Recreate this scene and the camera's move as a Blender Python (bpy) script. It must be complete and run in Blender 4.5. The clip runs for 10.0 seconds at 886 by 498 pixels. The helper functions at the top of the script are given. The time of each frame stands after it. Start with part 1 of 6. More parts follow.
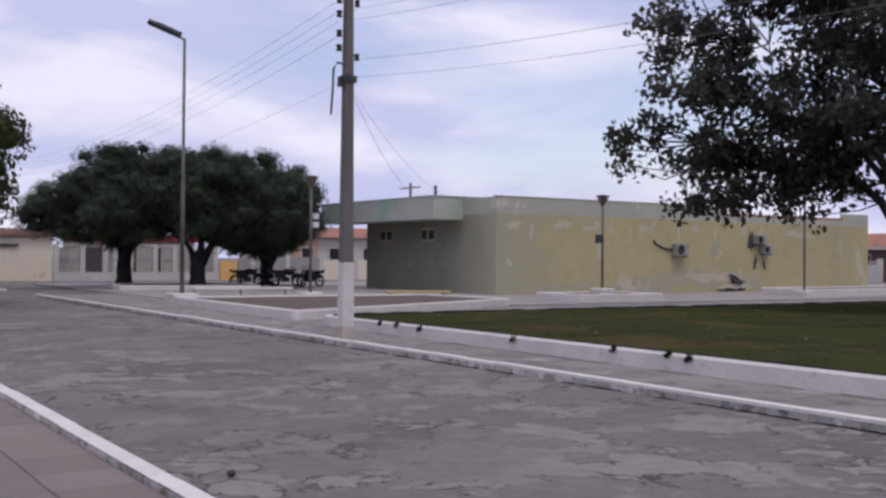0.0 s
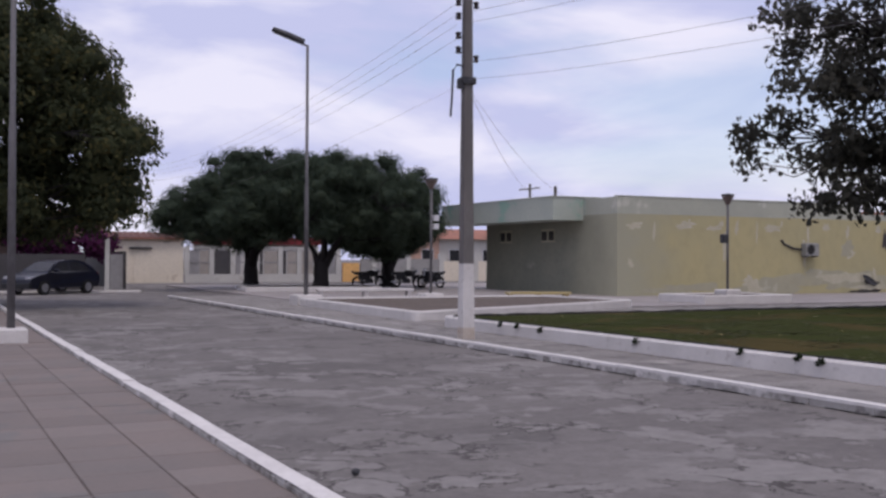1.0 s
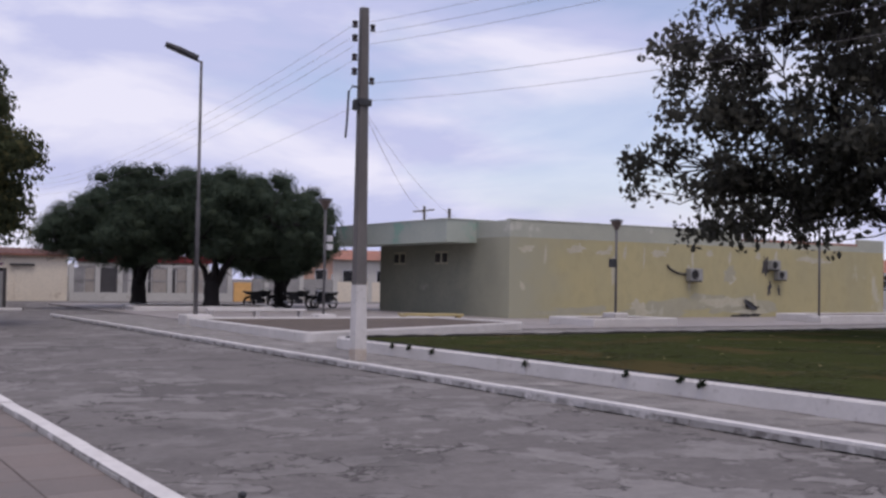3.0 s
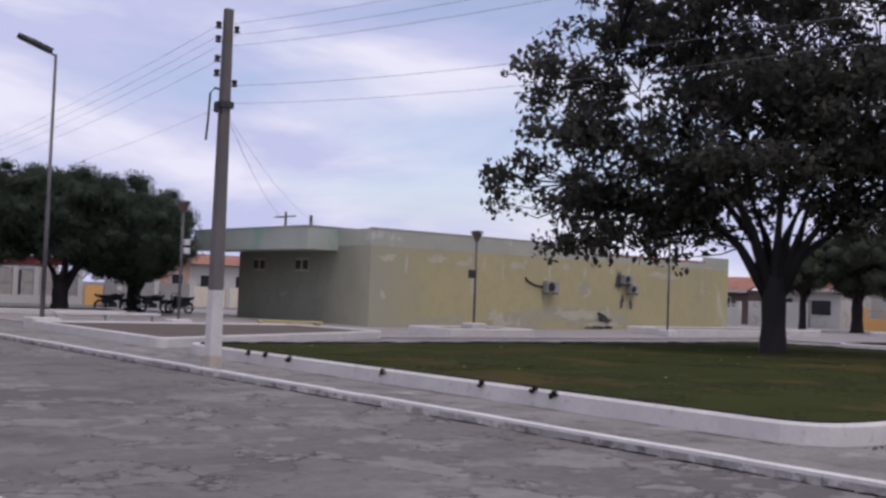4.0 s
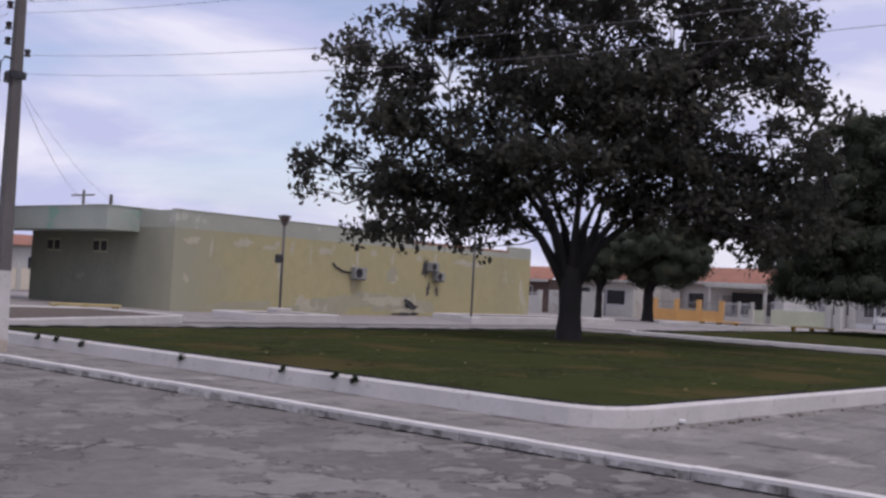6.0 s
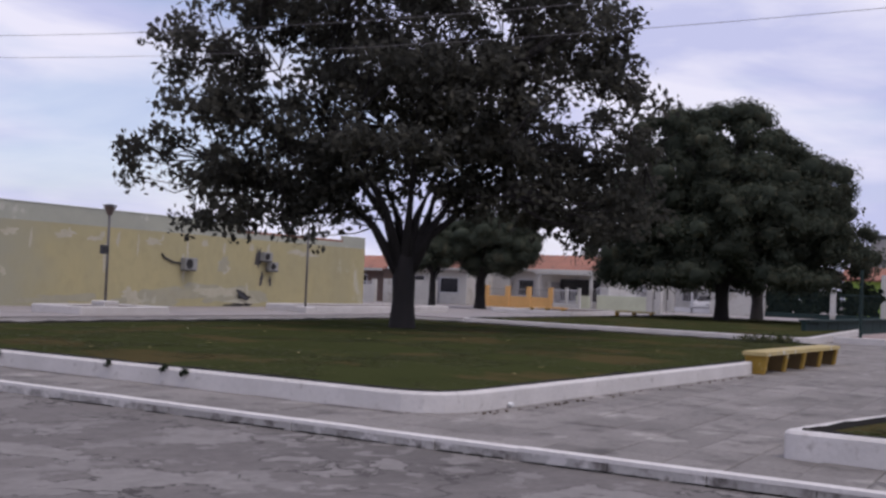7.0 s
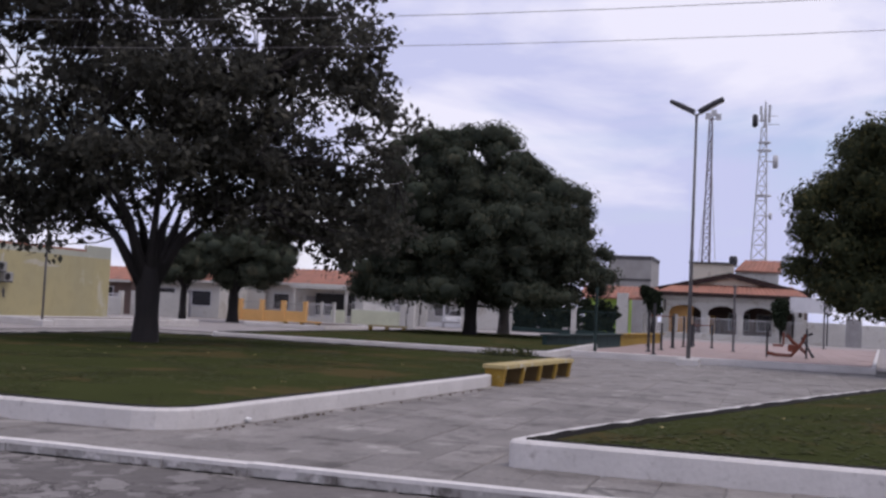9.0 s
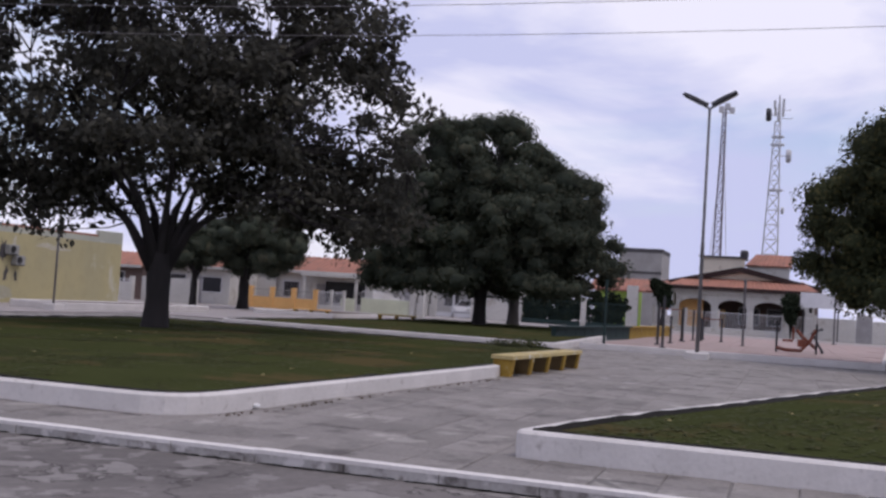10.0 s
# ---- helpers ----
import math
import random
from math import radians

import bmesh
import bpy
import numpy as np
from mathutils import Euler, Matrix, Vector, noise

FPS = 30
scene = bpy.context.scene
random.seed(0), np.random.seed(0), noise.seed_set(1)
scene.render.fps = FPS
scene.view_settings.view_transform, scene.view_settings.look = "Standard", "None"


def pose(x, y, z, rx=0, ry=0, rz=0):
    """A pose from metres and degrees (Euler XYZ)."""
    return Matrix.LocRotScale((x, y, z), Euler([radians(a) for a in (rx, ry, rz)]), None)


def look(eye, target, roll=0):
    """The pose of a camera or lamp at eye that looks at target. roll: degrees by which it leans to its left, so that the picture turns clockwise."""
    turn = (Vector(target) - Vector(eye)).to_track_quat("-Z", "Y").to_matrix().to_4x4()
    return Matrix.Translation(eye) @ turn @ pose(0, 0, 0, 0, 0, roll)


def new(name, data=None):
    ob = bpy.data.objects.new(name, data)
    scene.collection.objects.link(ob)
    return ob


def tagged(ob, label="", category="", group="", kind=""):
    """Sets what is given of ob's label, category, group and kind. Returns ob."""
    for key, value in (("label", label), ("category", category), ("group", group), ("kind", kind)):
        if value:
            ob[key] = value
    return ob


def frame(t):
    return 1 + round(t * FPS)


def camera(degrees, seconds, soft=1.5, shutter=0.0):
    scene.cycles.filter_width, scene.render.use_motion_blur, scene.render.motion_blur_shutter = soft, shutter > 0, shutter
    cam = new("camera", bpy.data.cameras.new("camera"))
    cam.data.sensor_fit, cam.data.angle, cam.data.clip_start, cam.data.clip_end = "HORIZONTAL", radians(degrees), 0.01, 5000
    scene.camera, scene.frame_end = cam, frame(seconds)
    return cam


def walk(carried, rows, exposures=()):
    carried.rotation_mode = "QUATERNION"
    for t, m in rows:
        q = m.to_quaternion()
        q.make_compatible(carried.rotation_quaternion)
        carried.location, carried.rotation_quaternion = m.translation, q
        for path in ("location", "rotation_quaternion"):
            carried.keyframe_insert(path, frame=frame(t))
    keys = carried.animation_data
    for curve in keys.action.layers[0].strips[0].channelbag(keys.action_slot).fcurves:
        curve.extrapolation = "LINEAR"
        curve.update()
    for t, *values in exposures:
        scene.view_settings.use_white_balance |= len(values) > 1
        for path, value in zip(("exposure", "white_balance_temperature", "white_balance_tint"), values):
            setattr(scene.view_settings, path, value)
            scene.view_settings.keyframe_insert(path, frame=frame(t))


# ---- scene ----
cam = camera(45.63, 10.0, soft=2.7)
walk(cam, [
    (0.0, pose(-0.000, -0.000, 1.620, 90.50, -0.50, -33.12)),
    (0.5, pose(0.002, 0.017, 1.620, 90.82, -0.50, -30.91)),
    (1.0, pose(-0.001, 0.018, 1.616, 90.53, -0.27, -26.62)),
    (1.5, pose(-0.012, 0.003, 1.622, 90.65, -0.09, -26.19)),
    (2.0, pose(-0.018, 0.003, 1.626, 91.62, -0.36, -27.71)),
    (2.2, pose(-0.016, -0.004, 1.626, 91.75, -0.37, -28.46)),
    (3.3, pose(-0.007, -0.045, 1.627, 91.77, -1.29, -34.40)),
    (3.5, pose(-0.005, -0.052, 1.627, 91.87, -1.52, -35.95)),
    (4.0, pose(0.002, -0.070, 1.629, 92.40, -2.16, -39.93)),
    (4.5, pose(-0.002, -0.098, 1.630, 92.81, -2.59, -41.66)),
    (5.0, pose(-0.004, -0.122, 1.632, 92.93, -2.99, -44.15)),
    (5.2, pose(0.004, -0.127, 1.631, 92.41, -3.25, -45.32)),
    (6.3, pose(0.048, -0.157, 1.629, 92.13, -2.86, -52.54)),
    (6.5, pose(0.056, -0.162, 1.628, 92.03, -2.86, -54.28)),
    (7.0, pose(-0.008, -0.230, 1.626, 91.93, -2.32, -59.24)),
    (7.5, pose(-0.004, -0.227, 1.621, 92.14, -1.50, -63.47)),
    (8.0, pose(0.006, -0.273, 1.618, 92.34, -2.15, -67.57)),
    (8.5, pose(0.055, -0.343, 1.624, 92.10, -2.76, -70.31)),
    (9.0, pose(0.102, -0.423, 1.626, 93.29, -2.79, -72.35)),
    (9.5, pose(0.093, -0.455, 1.627, 93.39, -2.77, -72.54)),
    (10.0, pose(0.085, -0.437, 1.626, 92.71, -3.65, -71.82)),
], exposures=[(0.0, -0.04, 6480, 16), (5.0, -0.08, 6480, 16), (10.0, 0.0, 6480, 16)])

# ---- sky, sun ----
SUN_EL, SUN_AZ = 66.0, 195.0      # azimuth from +Y, clockwise
world = bpy.data.worlds.new("cloudy_sky")
scene.world = world
world.use_nodes = True
wn, wl = world.node_tree.nodes, world.node_tree.links
wn.clear()


def wnode(kind, **kw):
    n = wn.new(kind)
    for k, v in kw.items():
        n.inputs[k].default_value = v
    return n


w_out = wn.new("ShaderNodeOutputWorld")
w_bg = wnode("ShaderNodeBackground", Strength=1.0)
w_sky = wn.new("ShaderNodeTexSky")
w_sky.sky_type, w_sky.sun_disc = "NISHITA", False
w_sky.sun_elevation, w_sky.sun_rotation = radians(SUN_EL), radians(SUN_AZ)
w_dim = wn.new("ShaderNodeMix")
w_dim.data_type, w_dim.blend_type = "RGBA", "MULTIPLY"
w_dim.inputs[0].default_value = 1.0
w_dim.inputs[7].default_value = (0.155, 0.145, 0.15, 1)
wl.new(w_sky.outputs[0], w_dim.inputs[6])
w_tc = wn.new("ShaderNodeTexCoord")
w_sep = wn.new("ShaderNodeSeparateXYZ")
wl.new(w_tc.outputs["Generated"], w_sep.inputs[0])
w_map = wn.new("ShaderNodeMapping")
w_map.inputs["Scale"].default_value = (1.0, 1.0, 3.4)
w_map.inputs["Location"].default_value = (3.1, 1.7, 0.4)
wl.new(w_tc.outputs["Generated"], w_map.inputs[0])
w_n1 = wnode("ShaderNodeTexNoise", Scale=2.3, Detail=6.0, Roughness=0.5, Distortion=0.35)
w_n2 = wnode("ShaderNodeTexNoise", Scale=3.2, Detail=7.0, Roughness=0.52, Distortion=0.35)
wl.new(w_map.outputs[0], w_n1.inputs["Vector"])
wl.new(w_map.outputs[0], w_n2.inputs["Vector"])
w_r1 = wn.new("ShaderNodeValToRGB")          # how much cloud hides the blue
w_r1.color_ramp.elements[0].position, w_r1.color_ramp.elements[1].position = 0.36, 0.47
w_r1.color_ramp.elements[0].color = (0.36, 0.36, 0.36, 1)
wl.new(w_n1.outputs["Fac"], w_r1.inputs[0])
w_r2 = wn.new("ShaderNodeValToRGB")          # bright and grey parts of the cloud
w_r2.color_ramp.elements[0].position, w_r2.color_ramp.elements[1].position = 0.42, 0.58
w_r2.color_ramp.elements[0].color = (0.565, 0.605, 0.85, 1)
w_r2.color_ramp.elements[1].color = (0.84, 0.85, 0.98, 1)
wl.new(w_n2.outputs["Fac"], w_r2.inputs[0])
w_mix = wn.new("ShaderNodeMix")
w_mix.data_type = "RGBA"
wl.new(w_r1.outputs[0], w_mix.inputs[0])
wl.new(w_dim.outputs[2], w_mix.inputs[6])
wl.new(w_r2.outputs[0], w_mix.inputs[7])
wl.new(w_mix.outputs[2], w_bg.inputs["Color"])
wl.new(w_bg.outputs[0], w_out.inputs["Surface"])

sun_data = bpy.data.lights.new("sun", "SUN")
sun_data.energy, sun_data.angle, sun_data.color = 1.15, radians(22), (1.0, 0.92, 0.80)
sun = new("sun", sun_data)
_a, _e = radians(SUN_AZ), radians(SUN_EL)
sun.matrix_basis = look((math.sin(_a) * math.cos(_e) * 100, math.cos(_a) * math.cos(_e) * 100, math.sin(_e) * 100), (0, 0, 0))


# ---- materials ----
def mat(name, a, b=None, scale=3.0, fine=40.0, rough=0.85, bump=0.15, metal=0.0, stain=None, stain_at=0.6, stain_scale=1.2, vary=0.0, spec=0.35, stretch=(1, 1, 1), grain=0.75, dirt=None, dirt_at=0.58, dirt_scale=4.0):
    """A surface of two colours mixed at a coarse and a fine scale, with optional stains and a bump."""
    m = bpy.data.materials.new(name)
    m.use_nodes = True
    N, L = m.node_tree.nodes, m.node_tree.links
    bsdf = N["Principled BSDF"]
    bsdf.inputs["Roughness"].default_value = rough
    bsdf.inputs["Metallic"].default_value = metal
    bsdf.inputs["Specular IOR Level"].default_value = spec
    b = b or tuple(v * 0.75 for v in a)
    geo = N.new("ShaderNodeNewGeometry")
    mp = N.new("ShaderNodeMapping")
    mp.inputs["Scale"].default_value = stretch
    L.new(geo.outputs["Position"], mp.inputs[0])

    def tex(s, detail=5.0):
        n = N.new("ShaderNodeTexNoise")
        n.inputs["Scale"].default_value, n.inputs["Detail"].default_value, n.inputs["Roughness"].default_value = s, detail, 0.6
        L.new(mp.outputs[0], n.inputs["Vector"])
        return n

    def mixc(fac, c1, c2):
        x = N.new("ShaderNodeMix")
        x.data_type = "RGBA"
        for sock, v in ((0, fac), (6, c1), (7, c2)):
            if hasattr(v, "is_linked"):
                L.new(v, x.inputs[sock])
            else:
                x.inputs[sock].default_value = (*v, 1) if sock else v
        return x.outputs[2]

    def ramp(src, lo, hi):
        r = N.new("ShaderNodeMapRange")
        r.inputs["From Min"].default_value, r.inputs["From Max"].default_value = lo, hi
        L.new(src, r.inputs["Value"])
        return r.outputs[0]

    n1, n2 = tex(scale), tex(fine, 3.0)
    col = mixc(ramp(n1.outputs["Fac"], 0.35, 0.65), a, b)
    mean = tuple((p + q) / 2 for p, q in zip(a, b))
    col = mixc(ramp(n2.outputs["Fac"], 0.45, 1.0), col, tuple(v * grain for v in mean))
    if stain:
        n3 = tex(stain_scale, 6.0)
        col = mixc(ramp(n3.outputs["Fac"], stain_at, stain_at + 0.06), col, stain)
    if dirt:
        n4 = tex(dirt_scale, 8.0)
        col = mixc(ramp(n4.outputs["Fac"], dirt_at, dirt_at + 0.14), col, dirt)
    if vary:
        oi = N.new("ShaderNodeObjectInfo")
        hs = N.new("ShaderNodeHueSaturation")
        L.new(col, hs.inputs["Color"])
        r = N.new("ShaderNodeMapRange")
        r.inputs["To Min"].default_value, r.inputs["To Max"].default_value = 1 - vary, 1 + vary
        L.new(oi.outputs["Random"], r.inputs["Value"])
        L.new(r.outputs[0], hs.inputs["Value"])
        col = hs.outputs[0]
    L.new(col, bsdf.inputs["Base Color"])
    if bump:
        bp = N.new("ShaderNodeBump")
        bp.inputs["Strength"].default_value, bp.inputs["Distance"].default_value = bump, 0.02
        L.new(n2.outputs["Fac"], bp.inputs["Height"])
        L.new(bp.outputs[0], bsdf.inputs["Normal"])
    return m


def leaf_mat(name, a, b, c, rough=0.55, through_=0.42):
    """Leaves: colour by leaf (island), some young or dry ones, a little light through them."""
    m = bpy.data.materials.new(name)
    m.use_nodes = True
    N, L = m.node_tree.nodes, m.node_tree.links
    bsdf = N["Principled BSDF"]
    geo = N.new("ShaderNodeNewGeometry")
    r = N.new("ShaderNodeValToRGB")
    r.color_ramp.elements[0].color, r.color_ramp.elements[1].color = (*a, 1), (*c, 1)
    r.color_ramp.elements[1].position = 1.0
    e = r.color_ramp.elements.new(0.7)
    e.color = (*b, 1)
    L.new(geo.outputs["Random Per Island"], r.inputs[0])
    n = N.new("ShaderNodeTexNoise")
    n.inputs["Scale"].default_value = 0.5
    L.new(geo.outputs["Position"], n.inputs["Vector"])
    h = N.new("ShaderNodeHueSaturation")
    v = N.new("ShaderNodeMapRange")
    v.inputs["From Min"].default_value, v.inputs["From Max"].default_value = 0.3, 0.7
    v.inputs["To Min"].default_value, v.inputs["To Max"].default_value = 0.7, 1.3
    L.new(n.outputs["Fac"], v.inputs["Value"])
    L.new(v.outputs[0], h.inputs["Value"])
    L.new(r.outputs[0], h.inputs["Color"])
    L.new(h.outputs[0], bsdf.inputs["Base Color"])
    bsdf.inputs["Roughness"].default_value = rough
    bsdf.inputs["Specular IOR Level"].default_value = 0.12
    tr = N.new("ShaderNodeBsdfTranslucent")
    L.new(h.outputs[0], tr.inputs["Color"])
    ms = N.new("ShaderNodeMixShader")
    ms.inputs[0].default_value = through_
    L.new(bsdf.outputs[0], ms.inputs[1])
    L.new(tr.outputs[0], ms.inputs[2])
    L.new(ms.outputs[0], N["Material Output"].inputs["Surface"])
    return m


def asphalt_mat():
    """Worn road: a smooth grey seal coat, scoured pale patches with broken edges, thin cracks."""
    m = mat("worn_asphalt", (0.188, 0.173, 0.166), (0.156, 0.143, 0.138), scale=0.5, fine=30.0, bump=0.4, rough=0.95, grain=0.72, spec=0.12)
    N, L = m.node_tree.nodes, m.node_tree.links
    bsdf = N["Principled BSDF"]
    old = bsdf.inputs["Base Color"].links[0].from_socket
    geo = N.new("ShaderNodeNewGeometry")

    def tex(scale, detail, rough, shift, distort=0.0):
        mp = N.new("ShaderNodeMapping")
        mp.inputs["Location"].default_value = shift
        L.new(geo.outputs["Position"], mp.inputs[0])
        n = N.new("ShaderNodeTexNoise")
        n.inputs["Scale"].default_value, n.inputs["Detail"].default_value = scale, detail
        n.inputs["Roughness"].default_value, n.inputs["Distortion"].default_value = rough, distort
        L.new(mp.outputs[0], n.inputs["Vector"])
        return n.outputs["Fac"]

    def band(src, lo, hi):
        r = N.new("ShaderNodeMapRange")
        r.inputs["From Min"].default_value, r.inputs["From Max"].default_value = lo, hi
        L.new(src, r.inputs["Value"])
        return r.outputs[0]

    def calc(op, a, b):
        c_ = N.new("ShaderNodeMath")
        c_.operation = op
        for i, v in enumerate((a, b)):
            if hasattr(v, "is_linked"):
                L.new(v, c_.inputs[i])
            else:
                c_.inputs[i].default_value = v
        return c_.outputs[0]

    def mixc(fac, c1, c2):
        x = N.new("ShaderNodeMix")
        x.data_type = "RGBA"
        L.new(fac, x.inputs[0])
        L.new(c1, x.inputs[6])
        x.inputs[7].default_value = (*c2, 1)
        return x.outputs[2]

    worn = tex(0.9, 12.0, 0.64, (0, 0, 0), 0.25)           # where the top coat is gone
    worn2 = tex(1.7, 8.0, 0.6, (9, 4, 0), 0.2)            # smaller flakes
    place = tex(0.22, 3.0, 0.5, (31, 12, 0))              # parts of the road that are worn
    col = mixc(band(tex(0.33, 5.0, 0.55, (17, 5, 0)), 0.52, 0.60), old, (0.135, 0.124, 0.120))
    col = mixc(calc("MULTIPLY", band(worn2, 0.555, 0.575), band(place, 0.40, 0.52)), col, (0.215, 0.201, 0.194))
    col = mixc(calc("MULTIPLY", band(worn, 0.540, 0.556), band(place, 0.36, 0.50)), col, (0.230, 0.215, 0.207))
    col = mixc(band(worn, 0.63, 0.66), col, (0.205, 0.190, 0.182))
    fleck = tex(6.0, 8.0, 0.7, (3, 8, 0))
    hv_ = N.new("ShaderNodeHueSaturation")
    mr = N.new("ShaderNodeMapRange")
    mr.inputs["From Min"].default_value, mr.inputs["From Max"].default_value = 0.32, 0.68
    mr.inputs["To Min"].default_value, mr.inputs["To Max"].default_value = 0.86, 1.13
    L.new(fleck, mr.inputs["Value"])
    L.new(mr.outputs[0], hv_.inputs["Value"])
    L.new(col, hv_.inputs["Color"])
    col = hv_.outputs[0]
    # the broken lip of the top coat, and cracks along warped cells
    lip = calc("LESS_THAN", calc("ABSOLUTE", calc("SUBTRACT", worn, 0.535), 0.0), 0.008)
    lip = calc("MULTIPLY", lip, band(tex(0.8, 4.0, 0.5, (2, 21, 0)), 0.47, 0.53))
    col = mixc(lip, col, (0.070, 0.064, 0.062))
    n3 = N.new("ShaderNodeTexNoise")
    n3.inputs["Scale"].default_value, n3.inputs["Detail"].default_value = 1.5, 4.0
    L.new(geo.outputs["Position"], n3.inputs["Vector"])
    wv = N.new("ShaderNodeMix")
    wv.data_type, wv.blend_type = "RGBA", "LINEAR_LIGHT"
    wv.inputs[0].default_value = 0.45
    L.new(geo.outputs["Position"], wv.inputs[6])
    L.new(n3.outputs["Color"], wv.inputs[7])
    vo = N.new("ShaderNodeTexVoronoi")
    vo.feature = "DISTANCE_TO_EDGE"
    vo.inputs["Scale"].default_value = 0.45
    L.new(wv.outputs[2], vo.inputs["Vector"])
    crack = calc("MULTIPLY", calc("LESS_THAN", vo.outputs["Distance"], 0.008), band(tex(0.5, 3.0, 0.5, (40, 3, 0)), 0.52, 0.58))
    col = mixc(crack, col, (0.075, 0.068, 0.066))
    L.new(col, bsdf.inputs["Base Color"])
    return m


def tone_blend_mat(name, far, near, axis, start, width):
    """Wall paint that blends unevenly from a near tone to a far one along x (0) or y (1)."""
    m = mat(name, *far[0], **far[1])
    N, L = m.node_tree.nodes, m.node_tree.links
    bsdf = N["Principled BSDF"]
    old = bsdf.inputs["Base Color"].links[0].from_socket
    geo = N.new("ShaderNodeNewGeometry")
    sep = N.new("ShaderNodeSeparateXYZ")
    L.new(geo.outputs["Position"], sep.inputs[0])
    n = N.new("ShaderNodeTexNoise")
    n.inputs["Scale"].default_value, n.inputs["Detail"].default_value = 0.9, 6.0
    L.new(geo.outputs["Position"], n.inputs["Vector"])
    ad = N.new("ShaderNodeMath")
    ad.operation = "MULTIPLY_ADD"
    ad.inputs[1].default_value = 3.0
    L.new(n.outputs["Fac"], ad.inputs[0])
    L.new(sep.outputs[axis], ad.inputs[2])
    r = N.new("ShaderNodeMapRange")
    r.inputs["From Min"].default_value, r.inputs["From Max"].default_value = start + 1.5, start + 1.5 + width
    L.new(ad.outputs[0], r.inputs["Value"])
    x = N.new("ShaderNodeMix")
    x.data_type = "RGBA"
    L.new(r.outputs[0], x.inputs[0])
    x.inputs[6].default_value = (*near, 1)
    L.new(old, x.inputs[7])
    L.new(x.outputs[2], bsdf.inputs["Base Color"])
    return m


M = {}
M["asphalt"] = asphalt_mat()
M["concrete"] = mat("plaza_concrete", (0.270, 0.250, 0.236), (0.205, 0.190, 0.180), scale=0.6, fine=18, stain=(0.33, 0.31, 0.29), stain_at=0.60, stain_scale=1.3, vary=0.13, bump=0.5, spec=0.12, grain=0.55, dirt=(0.125, 0.115, 0.110), dirt_at=0.53, dirt_scale=1.7)
M["plaza_far"] = mat("pale_plaza_floor", (0.33, 0.297, 0.285), (0.27, 0.246, 0.237), scale=0.5, fine=8, stain=(0.235, 0.218, 0.21), stain_at=0.56, stain_scale=0.7, grain=0.7)
M["concrete_bed"] = mat("joint_mortar", (0.17, 0.16, 0.15), (0.13, 0.12, 0.115), scale=2, fine=30)
M["tile_pink"] = mat("pink_paving", (0.215, 0.180, 0.165), (0.19, 0.168, 0.158), scale=0.7, fine=25, stain=(0.175, 0.162, 0.155), stain_at=0.55, stain_scale=0.8, vary=0.09, spec=0.12, grain=0.85)
M["tile_joint"] = mat("paving_joint", (0.165, 0.142, 0.130), (0.145, 0.126, 0.117), scale=3, fine=30)
M["court"] = mat("court_paving", (0.36, 0.26, 0.24), (0.30, 0.24, 0.22), scale=0.6, fine=12, vary=0.08)
M["whitewash"] = mat("whitewash", (0.64, 0.61, 0.59), (0.55, 0.525, 0.505), scale=1.5, fine=18, stain=(0.45, 0.42, 0.40), stain_at=0.66, stain_scale=2.5, bump=0.25, grain=0.85, dirt=(0.38, 0.35, 0.33), dirt_at=0.60, dirt_scale=7.0)
M["kerb"] = mat("kerb_concrete", (0.46, 0.44, 0.42), (0.33, 0.31, 0.29), scale=2.5, fine=18, stain=(0.60, 0.57, 0.55), stain_at=0.55, stain_scale=3, vary=0.1, dirt=(0.15, 0.135, 0.125), dirt_at=0.52, dirt_scale=5.0)
# near black for the gutter line and the shadow gap on soil ridges
M["edge_dark"] = mat("near_black_edge", (0.020, 0.018, 0.016), (0.013, 0.012, 0.011), scale=3, fine=20)
M["white_line"] = mat("white_kerb_paint", (0.70, 0.67, 0.645), (0.60, 0.57, 0.55), scale=2, fine=20, stain=(0.34, 0.33, 0.32), stain_at=0.68, stain_scale=4)
M["soil"] = mat("dry_soil", (0.13, 0.10, 0.08), (0.09, 0.07, 0.055), scale=2, fine=20, bump=0.5)
M["turf"] = mat("turf_soil", (0.048, 0.055, 0.022), (0.042, 0.049, 0.019), scale=0.6, fine=14, stain=(0.074, 0.060, 0.028), stain_at=0.53, stain_scale=0.45, bump=0.3, spec=0.0, rough=1.0)
# front wall: greyer at the corner, yellow further along
M["yellow_wall"] = tone_blend_mat("weathered_yellow_paint", (((0.45, 0.395, 0.215), (0.395, 0.36, 0.215)), dict(scale=0.35, fine=3, grain=0.85, stain=(0.50, 0.48, 0.36), stain_at=0.64, stain_scale=0.4, bump=0.08, stretch=(1, 1, 0.7))), (0.36, 0.35, 0.255), 0, 26.6, 3.0)
# side wall: canopy shade put into the paint, easing off towards the corner
M["green_wall"] = tone_blend_mat("grey_green_canopy_shade", (((0.235, 0.235, 0.185), (0.195, 0.20, 0.16)), dict(scale=0.5, fine=6, stain=(0.29, 0.29, 0.24), stain_at=0.64, stain_scale=0.5, bump=0.08)), (0.36, 0.35, 0.255), 1, 36.3, 3.6)
M["fascia"] = mat("faded_green_fascia", (0.44, 0.475, 0.41), (0.38, 0.42, 0.37), scale=0.5, fine=8, stain=(0.27, 0.42, 0.34), stain_at=0.60, stain_scale=0.5, bump=0.08, grain=0.88)
M["parapet"] = mat("grey_parapet_paint", (0.43, 0.44, 0.36), (0.37, 0.38, 0.32), scale=0.6, fine=8, stain=(0.53, 0.53, 0.46), stain_at=0.62, stain_scale=0.7, bump=0.08, grain=0.88)
